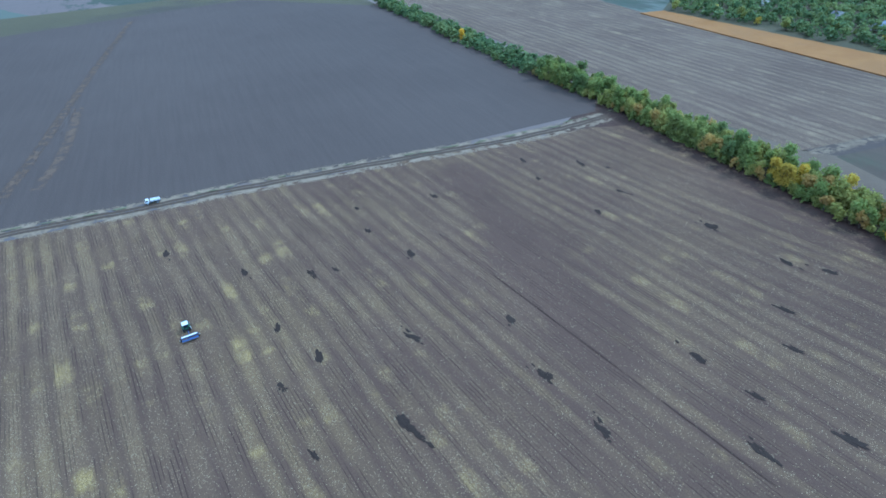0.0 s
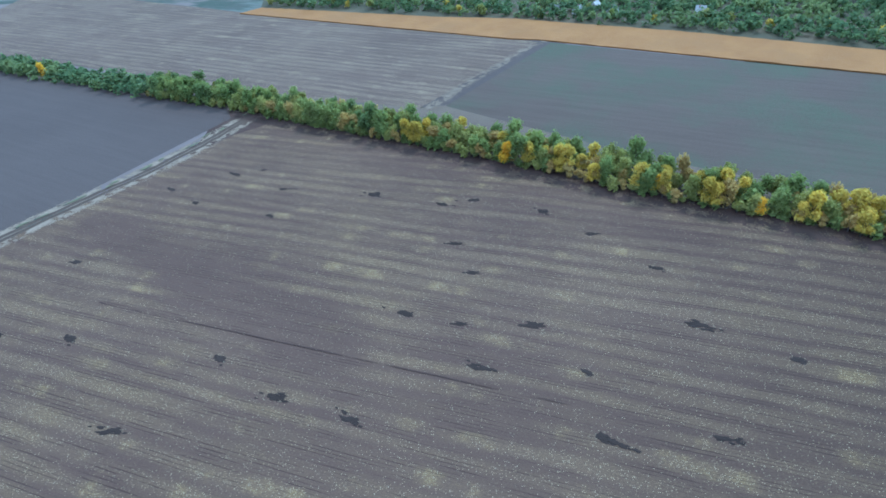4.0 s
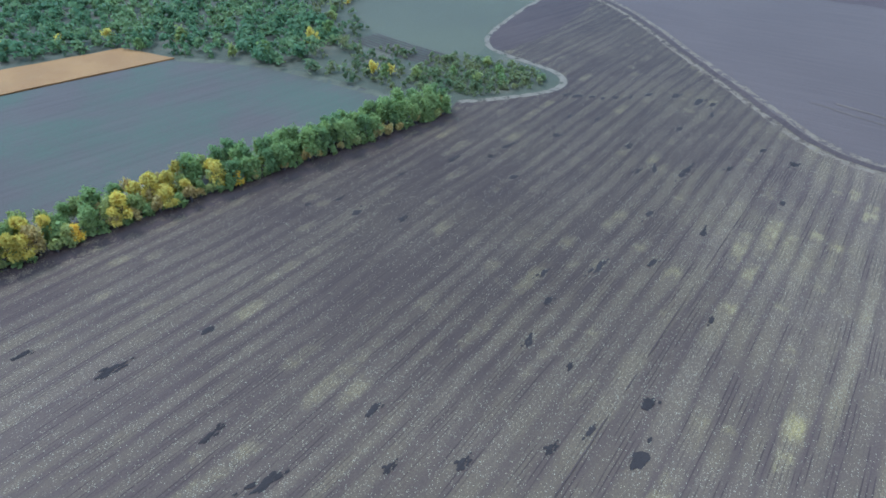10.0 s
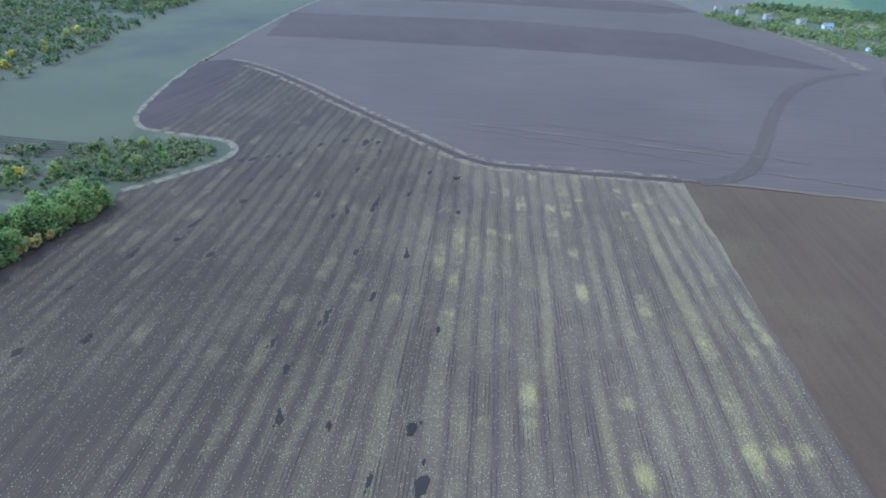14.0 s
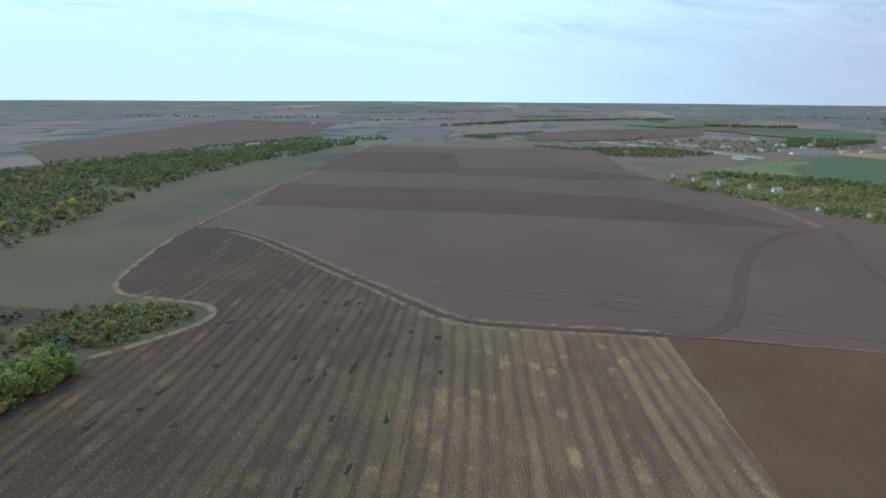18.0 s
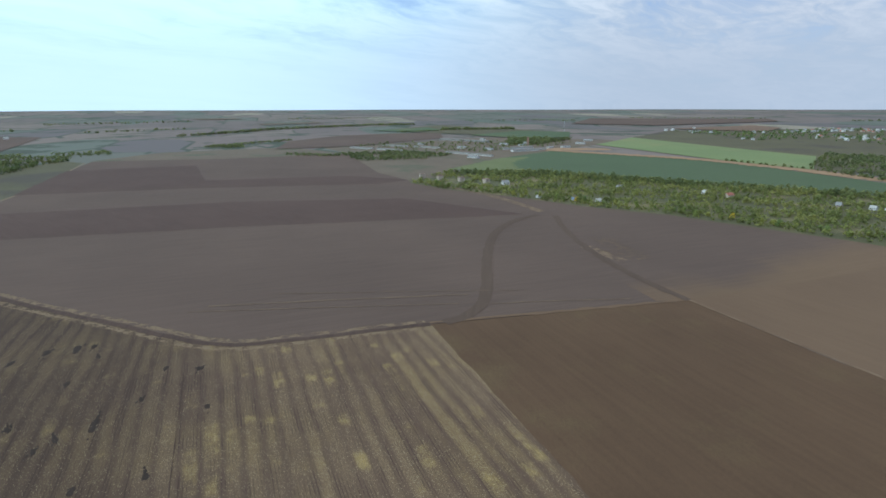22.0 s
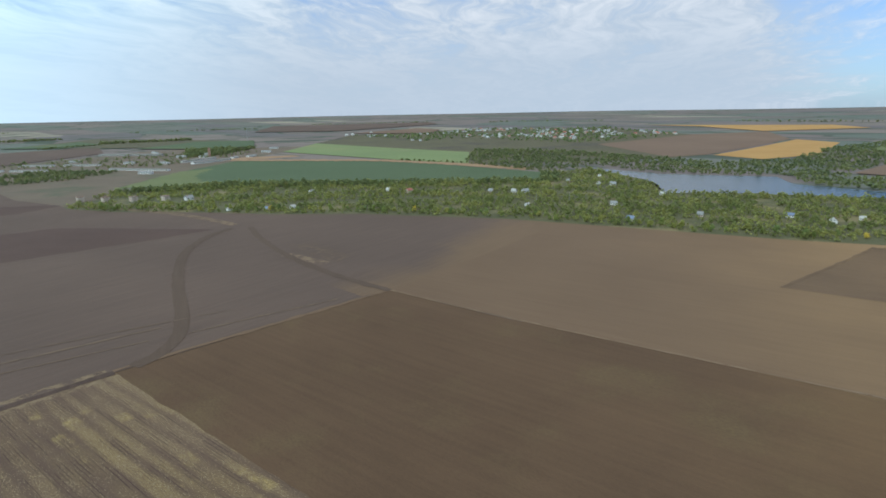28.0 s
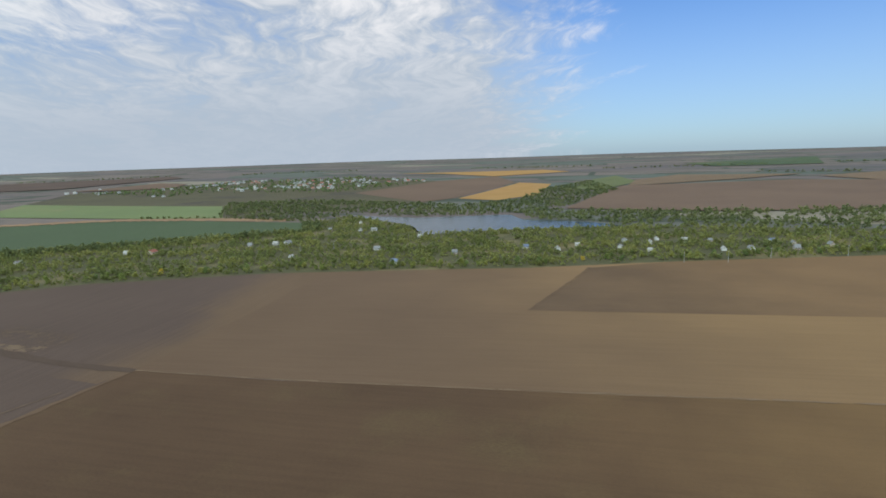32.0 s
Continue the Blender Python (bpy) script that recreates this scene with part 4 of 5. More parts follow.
# a ragged fringe of bushes on the field side
d = 300.0
while belt_point(d):
    x, y, nx, ny = belt_point(d)
    o = rnd.uniform(0.8, 3.2)
    if not 356 < d < 361:
        stand(rnd.choice((SHRUB[0], SHRUB[1], SHRUB[1], SHRUB[2])), x + nx * o, y + ny * o, rnd.uniform(0, 6.28), rnd.uniform(0.75, 1.35), "shrubs of the tree belt")
        if rnd.random() < 0.45:
            o = rnd.uniform(5, 15)
            stand(rnd.choice(SHRUB), x + nx * o, y + ny * o, rnd.uniform(0, 6.28), rnd.uniform(1.1, 1.7), "shrubs of the tree belt")
    d += 3.4
for x, y, big, kind in ((138, 150, 0.95, "orange"), (146, 130, 0.75, "yellow"), (151, 118, 0.7, "orange"), (158, 97, 0.75, "orange"), (163, 78, 0.85, "yellow"), (169, 66, 0.75, "orange"), (173, 56, 0.8, "yellow"), (178, 40, 0.9, "yellow"), (187, 18, 0.7, "orange"), (19, 446, 1.0, "orange")):
    stand(BELT[kind][0], x - 2.0, y - 0.8, rnd.uniform(0, 6), big, "trees of the belt")


def inside(x, y, poly):
    hit = False
    for (ax, ay), (bx, by) in zip(poly, poly[1:] + poly[:1]):
        if (ay > y) != (by > y) and x < (bx - ax) * (y - ay) / (by - ay) + ax:
            hit = not hit
    return hit


def woodland(name, poly, spacing, mat, label, seed, tall=(6, 11), thin=0.0, clump=0.02, leaves=44, avoid=()):
    """Many trees in one mesh, for woods seen from afar."""
    r = np.random.RandomState(seed)
    shapes = []
    for i in range(6):
        v, f = leaf_cloud(seed * 10 + i, 0.62, 0.62, 4, leaves, 0.115 if leaves > 30 else 0.13, 0.16, 4)
        shapes.append((np.array(v), f))
    xs, ys = [p[0] for p in poly], [p[1] for p in poly]
    verts, faces, count = [], [], 0
    x = min(xs)
    while x < max(xs):
        y = min(ys)
        while y < max(ys):
            px, py = x + r.uniform(-0.6, 0.6) * spacing, y + r.uniform(-0.6, 0.6) * spacing
            y += spacing
            if not inside(px, py, poly) or (thin and noise.noise((px * clump, py * clump, seed)) < thin - 0.5 + r.uniform(-0.2, 0.2)):
                continue
            if any(math.hypot(px - ax, py - ay) < ar for ax, ay, ar in avoid):
                continue
            sv, sf = shapes[r.randint(6)]
            h = tall[0] + (tall[1] - tall[0]) * r.uniform() ** 1.5
            w = h * r.uniform(0.95, 1.45)
            a = r.uniform(0, 6.283)
            c, s_ = math.cos(a) * w, math.sin(a) * w
            moved = np.stack((sv[:, 0] * c - sv[:, 1] * s_ + px, sv[:, 0] * s_ + sv[:, 1] * c + py, sv[:, 2] * h - h * 0.06 + height(px, py)), 1)
            verts.append(moved)
            faces += [tuple(i + count for i in q) for q in sf]
            count += len(moved)
        x += spacing
    allv = np.concatenate(verts)
    ob = new(name, mesh_of(name, allv.tolist(), faces, mat))
    return tagged(ob, label, "woodland", kind="stuff")


# ---------------------------------------------------------------- woods
far_belt = []
for k in range(0, 31):
    x, y, nx, ny = belt_point(k * 10.0)
    far_belt.append((x, y, nx, ny))
woodland("tree_belt", [(x, y) for x, y, nx, ny in far_belt] + [(x + nx * 16, y + ny * 16) for x, y, nx, ny in reversed(far_belt)], 4.6, M_LEAF["mixed"], "far end of the green and yellow tree belt", 11, (6.5, 10))
woodland("wood", [(198, 506), (292, 308), (336, 200), (371, 76), (341, 40), (300, -10), (330, -50), (420, -40), (560, 60), (620, 330), (420, 640), (260, 720)], 7.4, M_LEAF["mixed"],
         "mixed green wood behind the maize strip", 1, (6, 10.5), 0.06)
woodland("wood", [(300, -14), (262, -46), (248, -58), (276, -40), (341, -66), (420, -70), (440, -118), (472, -166), (518, -212), (588, -294), (642, -354), (686, -440), (728, -522), (764, -660), (830, -800), (852, -885), (990, -800), (946, -650), (932, -500), (905, -400), (905, -320), (900, 100), (620, 330), (560, 60), (420, -40), (330, -50)],
         8.4, M_LEAF["scrubwood"], "scrubby autumn wood along the side valley", 2, (3.5, 10.5), 0.17, 0.016, 24)
woodland("scrub", [(229, -94), (231, -126), (244, -133), (262, -128), (274, -112), (290, -106), (285, -85), (262, -66), (244, -68)], 3.4, M_LEAF["scrubwood"], "overgrown scrub inside the track's bend", 3, (2.2, 5), 0.0, 0.05)
woodland("scrub", [(236, -66), (262, -62), (290, -80), (284, -98), (300, -84), (318, -68), (300, -40), (270, -42), (250, -56)], 4.6, M_LEAF["scrubwood"], "low autumn scrub at the end of the tree belt", 33, (1.8, 5.4), 0.05, 0.04)
GARDENS = [(175, -696), (121, -652), (62, -622), (10, -591), (-26, -567), (-73, -545), (-107, -533), (-221, -450), (-284, -383), (-366, -293), (-459, -211), (-580, -90), (-760, 80), (-900, 40), (-759, -106),
           (-650, -330), (-595, -385), (-515, -457), (-440, -505), (-485, -560), (-531, -774), (-416, -717), (-384, -664), (0, -839), (151, -825)]
HOUSE_SPOTS = [(171, -749), (143, -733), (113, -723), (79, -712), (54, -703)]
GARDEN_HOUSES = [(11, -606), (-25, -593), (-50, -589), (-83, -693), (-171, -663), (-190, -644), (-301, -587), (-312, -580), (-269, -497), (-312, -393), (-277, -599), (-348, -464),
                 (-479, -670), (-427, -600), (-438, -585), (-406, -637), (-433, -492), (-528, -287), (-531, -262), (-557, -267), (-494, -274), (-492, -243), (-562, -241), (-576, -221)]
GARDEN_HOUSES_WEST = [(-609, -175), (-598, -154), (-572, -145), (-532, -193), (-552, -176), (-448, -314), (-481, -313), (-441, -347), (-606, -126), (-377, -382), (-640, -60), (-690, 0)]
KEEP_CLEAR = [(x, y, 16) for x, y in HOUSE_SPOTS] + [(x + 8, y + 12, 12) for x, y in HOUSE_SPOTS] + [(x, y, 8) for x, y in GARDEN_HOUSES + GARDEN_HOUSES_WEST]
woodland("garden_trees", GARDENS, 5.6, M_LEAF["garden"], "fruit trees and bushes of the overgrown gardens", 4, (2.0, 7.5), 0.24, 0.03, leaves=18, avoid=KEEP_CLEAR)
woodland("wood", [(10, -842), (-384, -668), (-436, -757), (-446, -720), (-390, -640), (-250, -690), (0, -790), (140, -790), (151, -825)], 7.0, M_LEAF["darkwood"], "dark hedge wood behind the gardens", 5, (5, 9))
woodland("wood", [(-409, -995), (-547, -1256), (-677, -1159), (-746, -832), (-758, -735), (-700, -590), (-674, -560), (-570, -660), (-535, -782), (-440, -760), (-400, -900)], 9.0, M_LEAF["darkwood"], "dark wood on the far lake shore", 6, (3.5, 9), 0.15, 0.012, 24)
woodland("wood", [(-758, -735), (-879, -701), (-1200, -854), (-1500, -900), (-1215, -660), (-870, -564), (-750, -515), (-690, -560)], 9.5, M_LEAF["darkwood"], "wood filling the gully above the lake", 7, (3.5, 9), 0.15, 0.01, 26)
woodland("wood", [(-635, -490), (-700, -560), (-750, -515), (-825, -369), (-993, -136), (-1050, 60), (-900, 40), (-760, -106), (-645, -345), (-658, -404)], 10.0, M_LEAF["darkwood"], "tall dark trees along the valley stream", 8, (5, 10), 0.15, 0.015, 28)
woodland("wood", [(630, -330), (758, -462), (904, -800), (830, -955), (930, -1060), (1060, -900), (1040, -700), (960, -480), (960, -330), (800, -300)], 12.0, M_LEAF["darkwood"], "dark trees along the far valley floor", 9, (5, 10), 0.2, 0.01, 26)
for pts, tall, seed in (([(1107, -1536), (1060, -1708), (1008, -1940), (884, -2136), (744, -2308), (573, -2386), (565, -2366), (732, -2290), (868, -2120), (990, -1930), (1042, -1704), (1090, -1536)], (8, 13), 21), ([(534, -1872), (389, -2022), (378, -2012), (522, -1862)], (5, 9), 22),
                        ([(403, -2070), (128, -2147), (124, -2122), (396, -2046)], (9, 14), 23), ([(775, -1300), (715, -1476), (698, -1470), (755, -1300), (700, -1215), (720, -1195), (810, -1205)], (5, 9), 24),
                        ([(530, -1050), (420, -1035), (300, -1120), (310, -1140), (420, -1080), (520, -1085)], (4, 7), 25), ([(230, -1010), (330, -960), (420, -1090), (300, -1180), (190, -1110)], (4, 8), 26),
                        ([(100, -1390), (20, -1440), (-60, -1640), (120, -1640)], (7, 13), 27), ([(-300, -1060), (-392, -930), (-436, -760), (-445, -775), (-400, -940), (-310, -1075)], (4, 7), 28)):
    woodland("hedge" if tall[0] < 5 else "wood", pts, 8.0, M_LEAF["darkwood"], "distant dark belt of trees between fields", seed, tall, 0.05, 0.02, 26)
for i, (ax, ay, bx, by) in enumerate([(2356, -1133, 2054, -1339), (1885, -1366, 1750, -1600), (1500, -1560, 1330, -1900), (1950, -1900, 1600, -2350), (1300, -2700, 900, -2950), (420, -2750, -120, -2800),
                                          (-400, -3050, -1000, -2950), (-1250, -2700, -1750, -2400), (-2050, -1900, -2350, -1400), (-2150, -1250, -2500, -700), (-2000, -600, -2100, -150), (-2600, -500, -2700, 50)]):
    q = math.hypot(bx - ax, by - ay) / 13
    nx, ny = (by - ay) / q, (ax - bx) / q
    woodland("wood", [(ax, ay), (bx, by), (bx + nx, by + ny), (ax + nx, ay + ny)], 12.0, M_LEAF["darkwood"], "distant dark belt of trees between fields", 60 + i, (7, 13), 0.1, 0.01, 20)
FAR_VILLAGE = [(-400, -2080), (-542, -1640), (-680, -1690), (-873, -1290), (-1346, -1420), (-1408, -1920), (-1184, -2000), (-996, -2190), (-586, -2000)]
woodland("wood", FAR_VILLAGE, 26.0, M_LEAF["mixed"], "garden trees of the far village", 30, (7, 12), 0.15, 0.006, leaves=26)


# ---------------------------------------------------------------- tracks and marks on the ground
ROAD = [(-420, 112), (-260, 168), (-180, 196), (-155, 203), (-90, 224), (-22, 242), (40, 258), (76, 274), (92, 284)]
ribbon("road", ROAD, 9.0, M_ROAD, "rutted dirt farm road with pale dusty verges", 0.09, category="dirt road")
patches("verge", ROAD, 2.6, 4.4, 5.0, 2.6, M_DUSTY_GRASS, "tufts of dry grass beside the dirt road", 0.3, 3, keep=0.5)
CROSSING = [(146, 217), (184, 229), (226, 240), (264, 252), (285, 235)]
ribbon("road", CROSSING, 6.5, M_TRACK, "dirt track crossing the fields behind the trees", 0.09, category="dirt road")
ribbon("path", TIP[:11], 2.6, M_TRAIL, "pale bare farm path round the scrub", 0.09, category="path")
ribbon("path", TIP[9:] + [(534, -424), (624, -600), (726, -746), (795, -850)], 2.6, M_TRAIL, "worn path between meadow and fields", 0.09, category="path")
strip("furrow", RIDGE, 3.4, M_HEAD, "dark ploughed furrow along the field's edge", 0.13, 0.0, 1.0, "furrow", seed=1.0)
ribbon("verge", RIDGE, 3.0, M_STREWN, "pale chaff strewn along the field's edge", 0.10, 4.0, "verge")
ribbon("verge", RIDGE, 3.0, M_STREWN, "pale chaff strewn along the field's edge", 0.10, -3.8, "verge")
strip("path", [(53, -237), (-10, -264), (-71, -291)], 2.4, M_TAN_G, "worn strip between two ploughed fields", 0.13, ragged=1.6, category="path", seed=6.0)
strip("path", [(-71, -291), (-111, -228), (-191, -114), (-245, -41), (-420, 211)], 0.9, M_PATCH, "narrow pale balk between two fields", 0.13, ragged=1.0, category="path", seed=7.0)
strip("furrow", [(-264, -211), (-330, -229), (-395, -248)], 2.0, M_DARK_H, "dark furrow at the ploughed corner", 0.14, ragged=1.0, category="furrow", seed=7.5)
ribbon("path", [(-198, 220), (-211, 273), (-235, 352), (-262, 445), (-312, 625)], 4.6, M_OLD, "worn brown track over the harrowed field", 0.09, category="path")
ribbon("path", [(-188, 232), (-196, 275), (-228, 352)], 4.6, M_OLD, "worn brown track over the harrowed field", 0.065, category="path")
strip("furrow", [(10, -508), (28, -482), (40, -440), (42, -400), (39, -350), (33, -300), (31, -265), (38, -246), (46, -238)], 6.6, M_PASS, "curved dark pass of a plough", 0.12, ragged=0.9, category="furrow", seed=5.3)
strip("furrow", [(-6, -506), (-14, -440), (-28, -385), (-42, -346), (-56, -316), (-71, -290)], 5.4, M_PASS, "curved dark pass of a plough", 0.12, ragged=1.2, category="furrow", seed=6.3)
for ax, ay, bx, by, w in ((171, -229, 44, -264, 0.9), (166, -238, 41, -279, 1.3), (28, -267, -42, -287, 1.0), (140, -262, 10, -292, 0.6)):
    strip("rut", [(ax, ay), ((ax + bx) / 2 + 3, (ay + by) / 2), (bx, by)], w, M_PATH, "faint pale wheel tracks in the fallow soil", 0.12, ragged=0.6, category="rut", seed=ax * 0.1)
ribbon("path", [(183, -724), (120, -668), (89, -640), (45, -590), (4, -520)], 7.0, M_PALE, "bare pale path along the gardens", 0.08, category="path")
ribbon("bare_patch", [(-24, -400), (-37, -377), (-50, -358)], 7.0, M_PALE, "worn pale patch of bare soil", 0.10, category="bare patch")
ribbon("bare_patch", [(-34, -440), (-46, -404), (-58, -372), (-66, -350)], 24.0, M_FAINT, "faintly paler worn soil beside the plough pass", 0.085, category="bare patch")
field("headland", [(398, -225), (388, -239), (371, -241), (350, -222), (328, -200), (312, -178), (299, -158), (288, -138), (286, -128), (292, -126), (307, -130), (329, -148), (362, -182)], M_HEAD, "bare dark headland at the field's tip", 0.11, wobble=2.5)
# a darker strip along the belt's foot, fraying out to both sides
ribbon("headland", TREES_NEAR[3:], 8.5, M_DARK_EDGE, "dark headland below the tree belt", 0.095, -1.0, "headland")
for k in range(7):
    o = 3.0 * k
    strip("furrow", [(342 - 0.47 * o, -71 + 0.88 * o), (312 - 0.47 * o, -85 + 0.88 * o), (284 - 0.47 * o, -101 + 0.88 * o)], 1.2, M_HEAD, "old furrow in the fallow corner", 0.1, ragged=0.5, category="furrow", seed=k)

# dark bare spots in the stubble, each a low ragged hump of soil
SPOTS_A = [(74, -92), (56, -46), (58, -62), (47, -52), (73, -51), (95, -57), (110, -151), (175, -178), (169, -157), (196, -121), (189, -130), (181, -106), (180, -84), (174, -74), (157, -76), (177, -60), (173, -39),
           (163, -128), (145, -119), (144, -126), (137, -132), (140, -137), (135, -151), (142, -174), (129, -176)]
# a line of bare spots across the field's neck
SPOTS_LINE = [(217, -131), (214, -135), (211, -141), (208, -145), (206, -150), (204, -157), (204, -167), (198, -177), (190, -184), (184, -186)]
SPOTS_B = [(120, -106), (106, -116), (102, -76), (105, -60), (99, -93), (83, -45), (145, -31), (114, 29), (108, 51), (154, -18), (164, -14), (164, -3), (67, 20), (78, 79), (64, 45),
           (62, -4), (58, -18), (55, -36), (75, 60), (77, -5), (82, 29)]
SPOTS_C = [(54, 223), (64, 218), (30, 230), (33, 213), (63, 197), (85, 168), (108, 139), (99, 144), (120, 116), (50, 183), (121, 96), (87, 122), (81, 107), (55, 108), (64, 93),
           (121, 71), (10, 126), (15, 105), (25, 88), (57, 79), (-19, 123), (-19, 163), (-75, 159), (-52, 156), (-44, 157), (-58, 130), (-44, 117), (-52, 107), (-19, 92), (-40, 85), (-41, 198), (-10, 203), (-107, 174), (-35, 180)]
BIG = {(10, 126), (-19, 163), (58, -62), (47, -52), (67, 20), (64, 45), (-19, 92), (25, 88), (108, 51), (114, 29), (78, 79), (85, 168)}


def spot_mesh(seed):
    """A torn cluster of low soil humps, longer along x."""
    r = random.Random(seed)
    verts, faces = [], []
    for blob in range(13 + seed % 5):
        n = 11
        size = r.uniform(0.36, 0.56) if blob < 3 else r.uniform(0.12, 0.3)
        cx, cy = (r.uniform(-0.6, 0.6), r.uniform(-0.25, 0.25)) if blob < 3 else (r.gauss(0, 0.66), r.gauss(0, 0.34))
        n0, z0 = len(verts), 0.008 * blob
        verts.append((cx, cy, 0.14 * size + z0))
        for ring, z in ((0.6, 0.1), (1.0, 0.0)):
            for k in range(n):
                a = 6.2832 * k / n
                q = size * ring * (1 + r.uniform(-0.38, 0.38) * ring)
                verts.append((cx + 1.2 * q * math.cos(a), cy + 0.85 * q * math.sin(a), z * size + z0))
        for k in range(n):
            k2 = (k + 1) % n
            faces += [(n0, n0 + 1 + k, n0 + 1 + k2), (n0 + 1 + k, n0 + 1 + n + k, n0 + 1 + n + k2, n0 + 1 + k2)]
    return mesh_of("bare_spot", verts, faces, M_PIT)


def rim_mesh(seed):
    """Loose pale chaff blown round a bare spot."""
    r = random.Random(seed)
    verts, faces = [], []
    for i in range(24):
        a, d = r.uniform(0, 6.2832), abs(r.gauss(1.05, 0.22))
        cx, cy = 1.25 * d * math.cos(a), 0.85 * d * math.sin(a)
        s_, t, z = r.uniform(0.03, 0.08), r.uniform(0, 3.14), 0.01 + 0.0012 * i
        n0 = len(verts)
        for k in range(5):
            b = t + 6.2832 * k / 5
            q = s_ * r.uniform(0.5, 1.2)
            verts.append((cx + 1.5 * q * math.cos(b), cy + q * math.sin(b), z))
        faces.append(tuple(range(n0, n0 + 5)))
    return mesh_of("chaff", verts, faces, M_CHAFF)


spot_shapes = [(spot_mesh(i), rim_mesh(i + 40)) for i in range(12)]
r = random.Random(5)
for spot in SPOTS_LINE + SPOTS_A + SPOTS_B + SPOTS_C:
    shape, rim = r.choice(spot_shapes)
    ob = part("bare_spot", shape, stubble_field)
    size = (2.0 if spot in BIG or spot in SPOTS_LINE else 1.6) * r.uniform(0.8, 1.25)
    ob.matrix_basis = pose(spot[0], spot[1], 0.10, 0, 0, ROWS_AT + r.uniform(-14, 14)) @ Matrix.Diagonal((size * r.uniform(0.95, 1.9), size * r.uniform(0.8, 1.0), 1, 1))
    part("chaff", rim, ob)

# wheel lines that the drill left along the rows
along = Vector((math.cos(radians(ROWS_AT)), math.sin(radians(ROWS_AT)), 0))
for x, y, a, b in ((12, 141, -100, 40), (67, -66, -125, 130)):
    strip("furrow", [(x + along.x * a, y + along.y * a), (x, y), (x + along.x * b, y + along.y * b)], 0.22, M_HEAD, "thin dark wheel line along the stubble rows", 0.12, ragged=0.25, category="furrow", seed=x * 0.3, gaps=0.3)


# ---------------------------------------------------------------- buildings
M_WHITE = plain("whitewashed_wall", (0.74, 0.72, 0.68), 0.85)
M_BRICK = plain("brick_wall", (0.36, 0.22, 0.16), 0.9, scale=3)
M_CLAY = plain("pale_brick_wall", (0.58, 0.47, 0.38), 0.9, scale=3)
M_SLATE = plain("grey_slate_roof", (0.27, 0.265, 0.255), 0.8)
M_TIN = plain("bright_tin_roof", (0.45, 0.43, 0.39), 0.7, 0.0)
M_OLDROOF = plain("weathered_shed_roof", (0.21, 0.19, 0.165), 0.85)
M_REDROOF = plain("red_roof", (0.36, 0.12, 0.08), 0.7)
M_BLUEROOF = plain("blue_roof", (0.17, 0.21, 0.30), 0.6)
M_GLASS = plain("dark_window_glass", (0.03, 0.035, 0.045), 0.12)
M_WOOD = plain("weathered_wood", (0.2, 0.16, 0.12), 0.85)
M_CONCRETE = plain("concrete", (0.45, 0.44, 0.41), 0.85)
M_STEEL = plain("painted_steel", (0.5, 0.5, 0.5), 0.5, 0.5)


def box(bm, x0, y0, z0, x1, y1, z1):
    v = [bm.verts.new(p) for p in ((x0, y0, z0), (x1, y0, z0), (x1, y1, z0), (x0, y1, z0), (x0, y0, z1), (x1, y0, z1), (x1, y1, z1), (x0, y1, z1))]
    for q in ((3, 2, 1, 0), (4, 5, 6, 7), (0, 1, 5, 4), (1, 2, 6, 5), (2, 3, 7, 6), (3, 0, 4, 7)):
        bm.faces.new([v[i] for i in q])


def piece(name, bm, mat, parent, label="", bevel=0.0):
    """One bmesh as one mesh object under its thing."""
    if bevel:
        bmesh.ops.bevel(bm, geom=bm.edges[:], offset=bevel, segments=1, affect="EDGES")
    me = bpy.data.meshes.new(name)
    bm.to_mesh(me)
    bm.free()
    me.materials.append(mat)
    return part(name, me, parent, label)


def boxes(name, list_of, mat, parent, label="", bevel=0.0):
    bm = bmesh.new()
    for b in list_of:
        box(bm, *b)
    return piece(name, bm, mat, parent, label, bevel)


def panel(bm, u0, z0, u1, z1, hu0, hz0, hu1, hz1, near, far, along):
    """A slab with a rectangular hole, its width along x or y and its thickness from near to far."""
    def at(u, z, d):
        return bm.verts.new((u, d, z) if along == "x" else (d, u, z))
    rims = [[at(u, z, d) for u, z in ((a, b), (c, b), (c, e), (a, e))] for d in (near, far) for a, b, c, e in ((u0, z0, u1, z1), (hu0, hz0, hu1, hz1))]
    out_a, in_a, out_b, in_b = rims
    for i in range(4):
        j = (i + 1) % 4
        for q in ((out_a[i], out_a[j], in_a[j], in_a[i]), (out_b[j], out_b[i], in_b[i], in_b[j]), (out_a[j], out_a[i], out_b[i], out_b[j]), (in_a[i], in_a[j], in_b[j], in_b[i])):
            bm.faces.new(q)
    bmesh.ops.recalc_face_normals(bm, faces=bm.faces[:])
    return bm


def gable_walls(w, d, h, rise):
    """Walls with their gables, the ridge along x."""
    bm = bmesh.new()
    a = [bm.verts.new((x, y, z)) for x in (-w / 2, w / 2) for y, z in ((-d / 2, -0.3), (d / 2, -0.3), (d / 2, h), (0, h + rise), (-d / 2, h))]
    bm.faces.new(list(reversed(a[:5])))
    bm.faces.new(a[5:])
    for i in range(5):
        j = (i + 1) % 5
        bm.faces.new((a[i], a[j], a[5 + j], a[5 + i]))
    bmesh.ops.recalc_face_normals(bm, faces=bm.faces[:])
    return bm


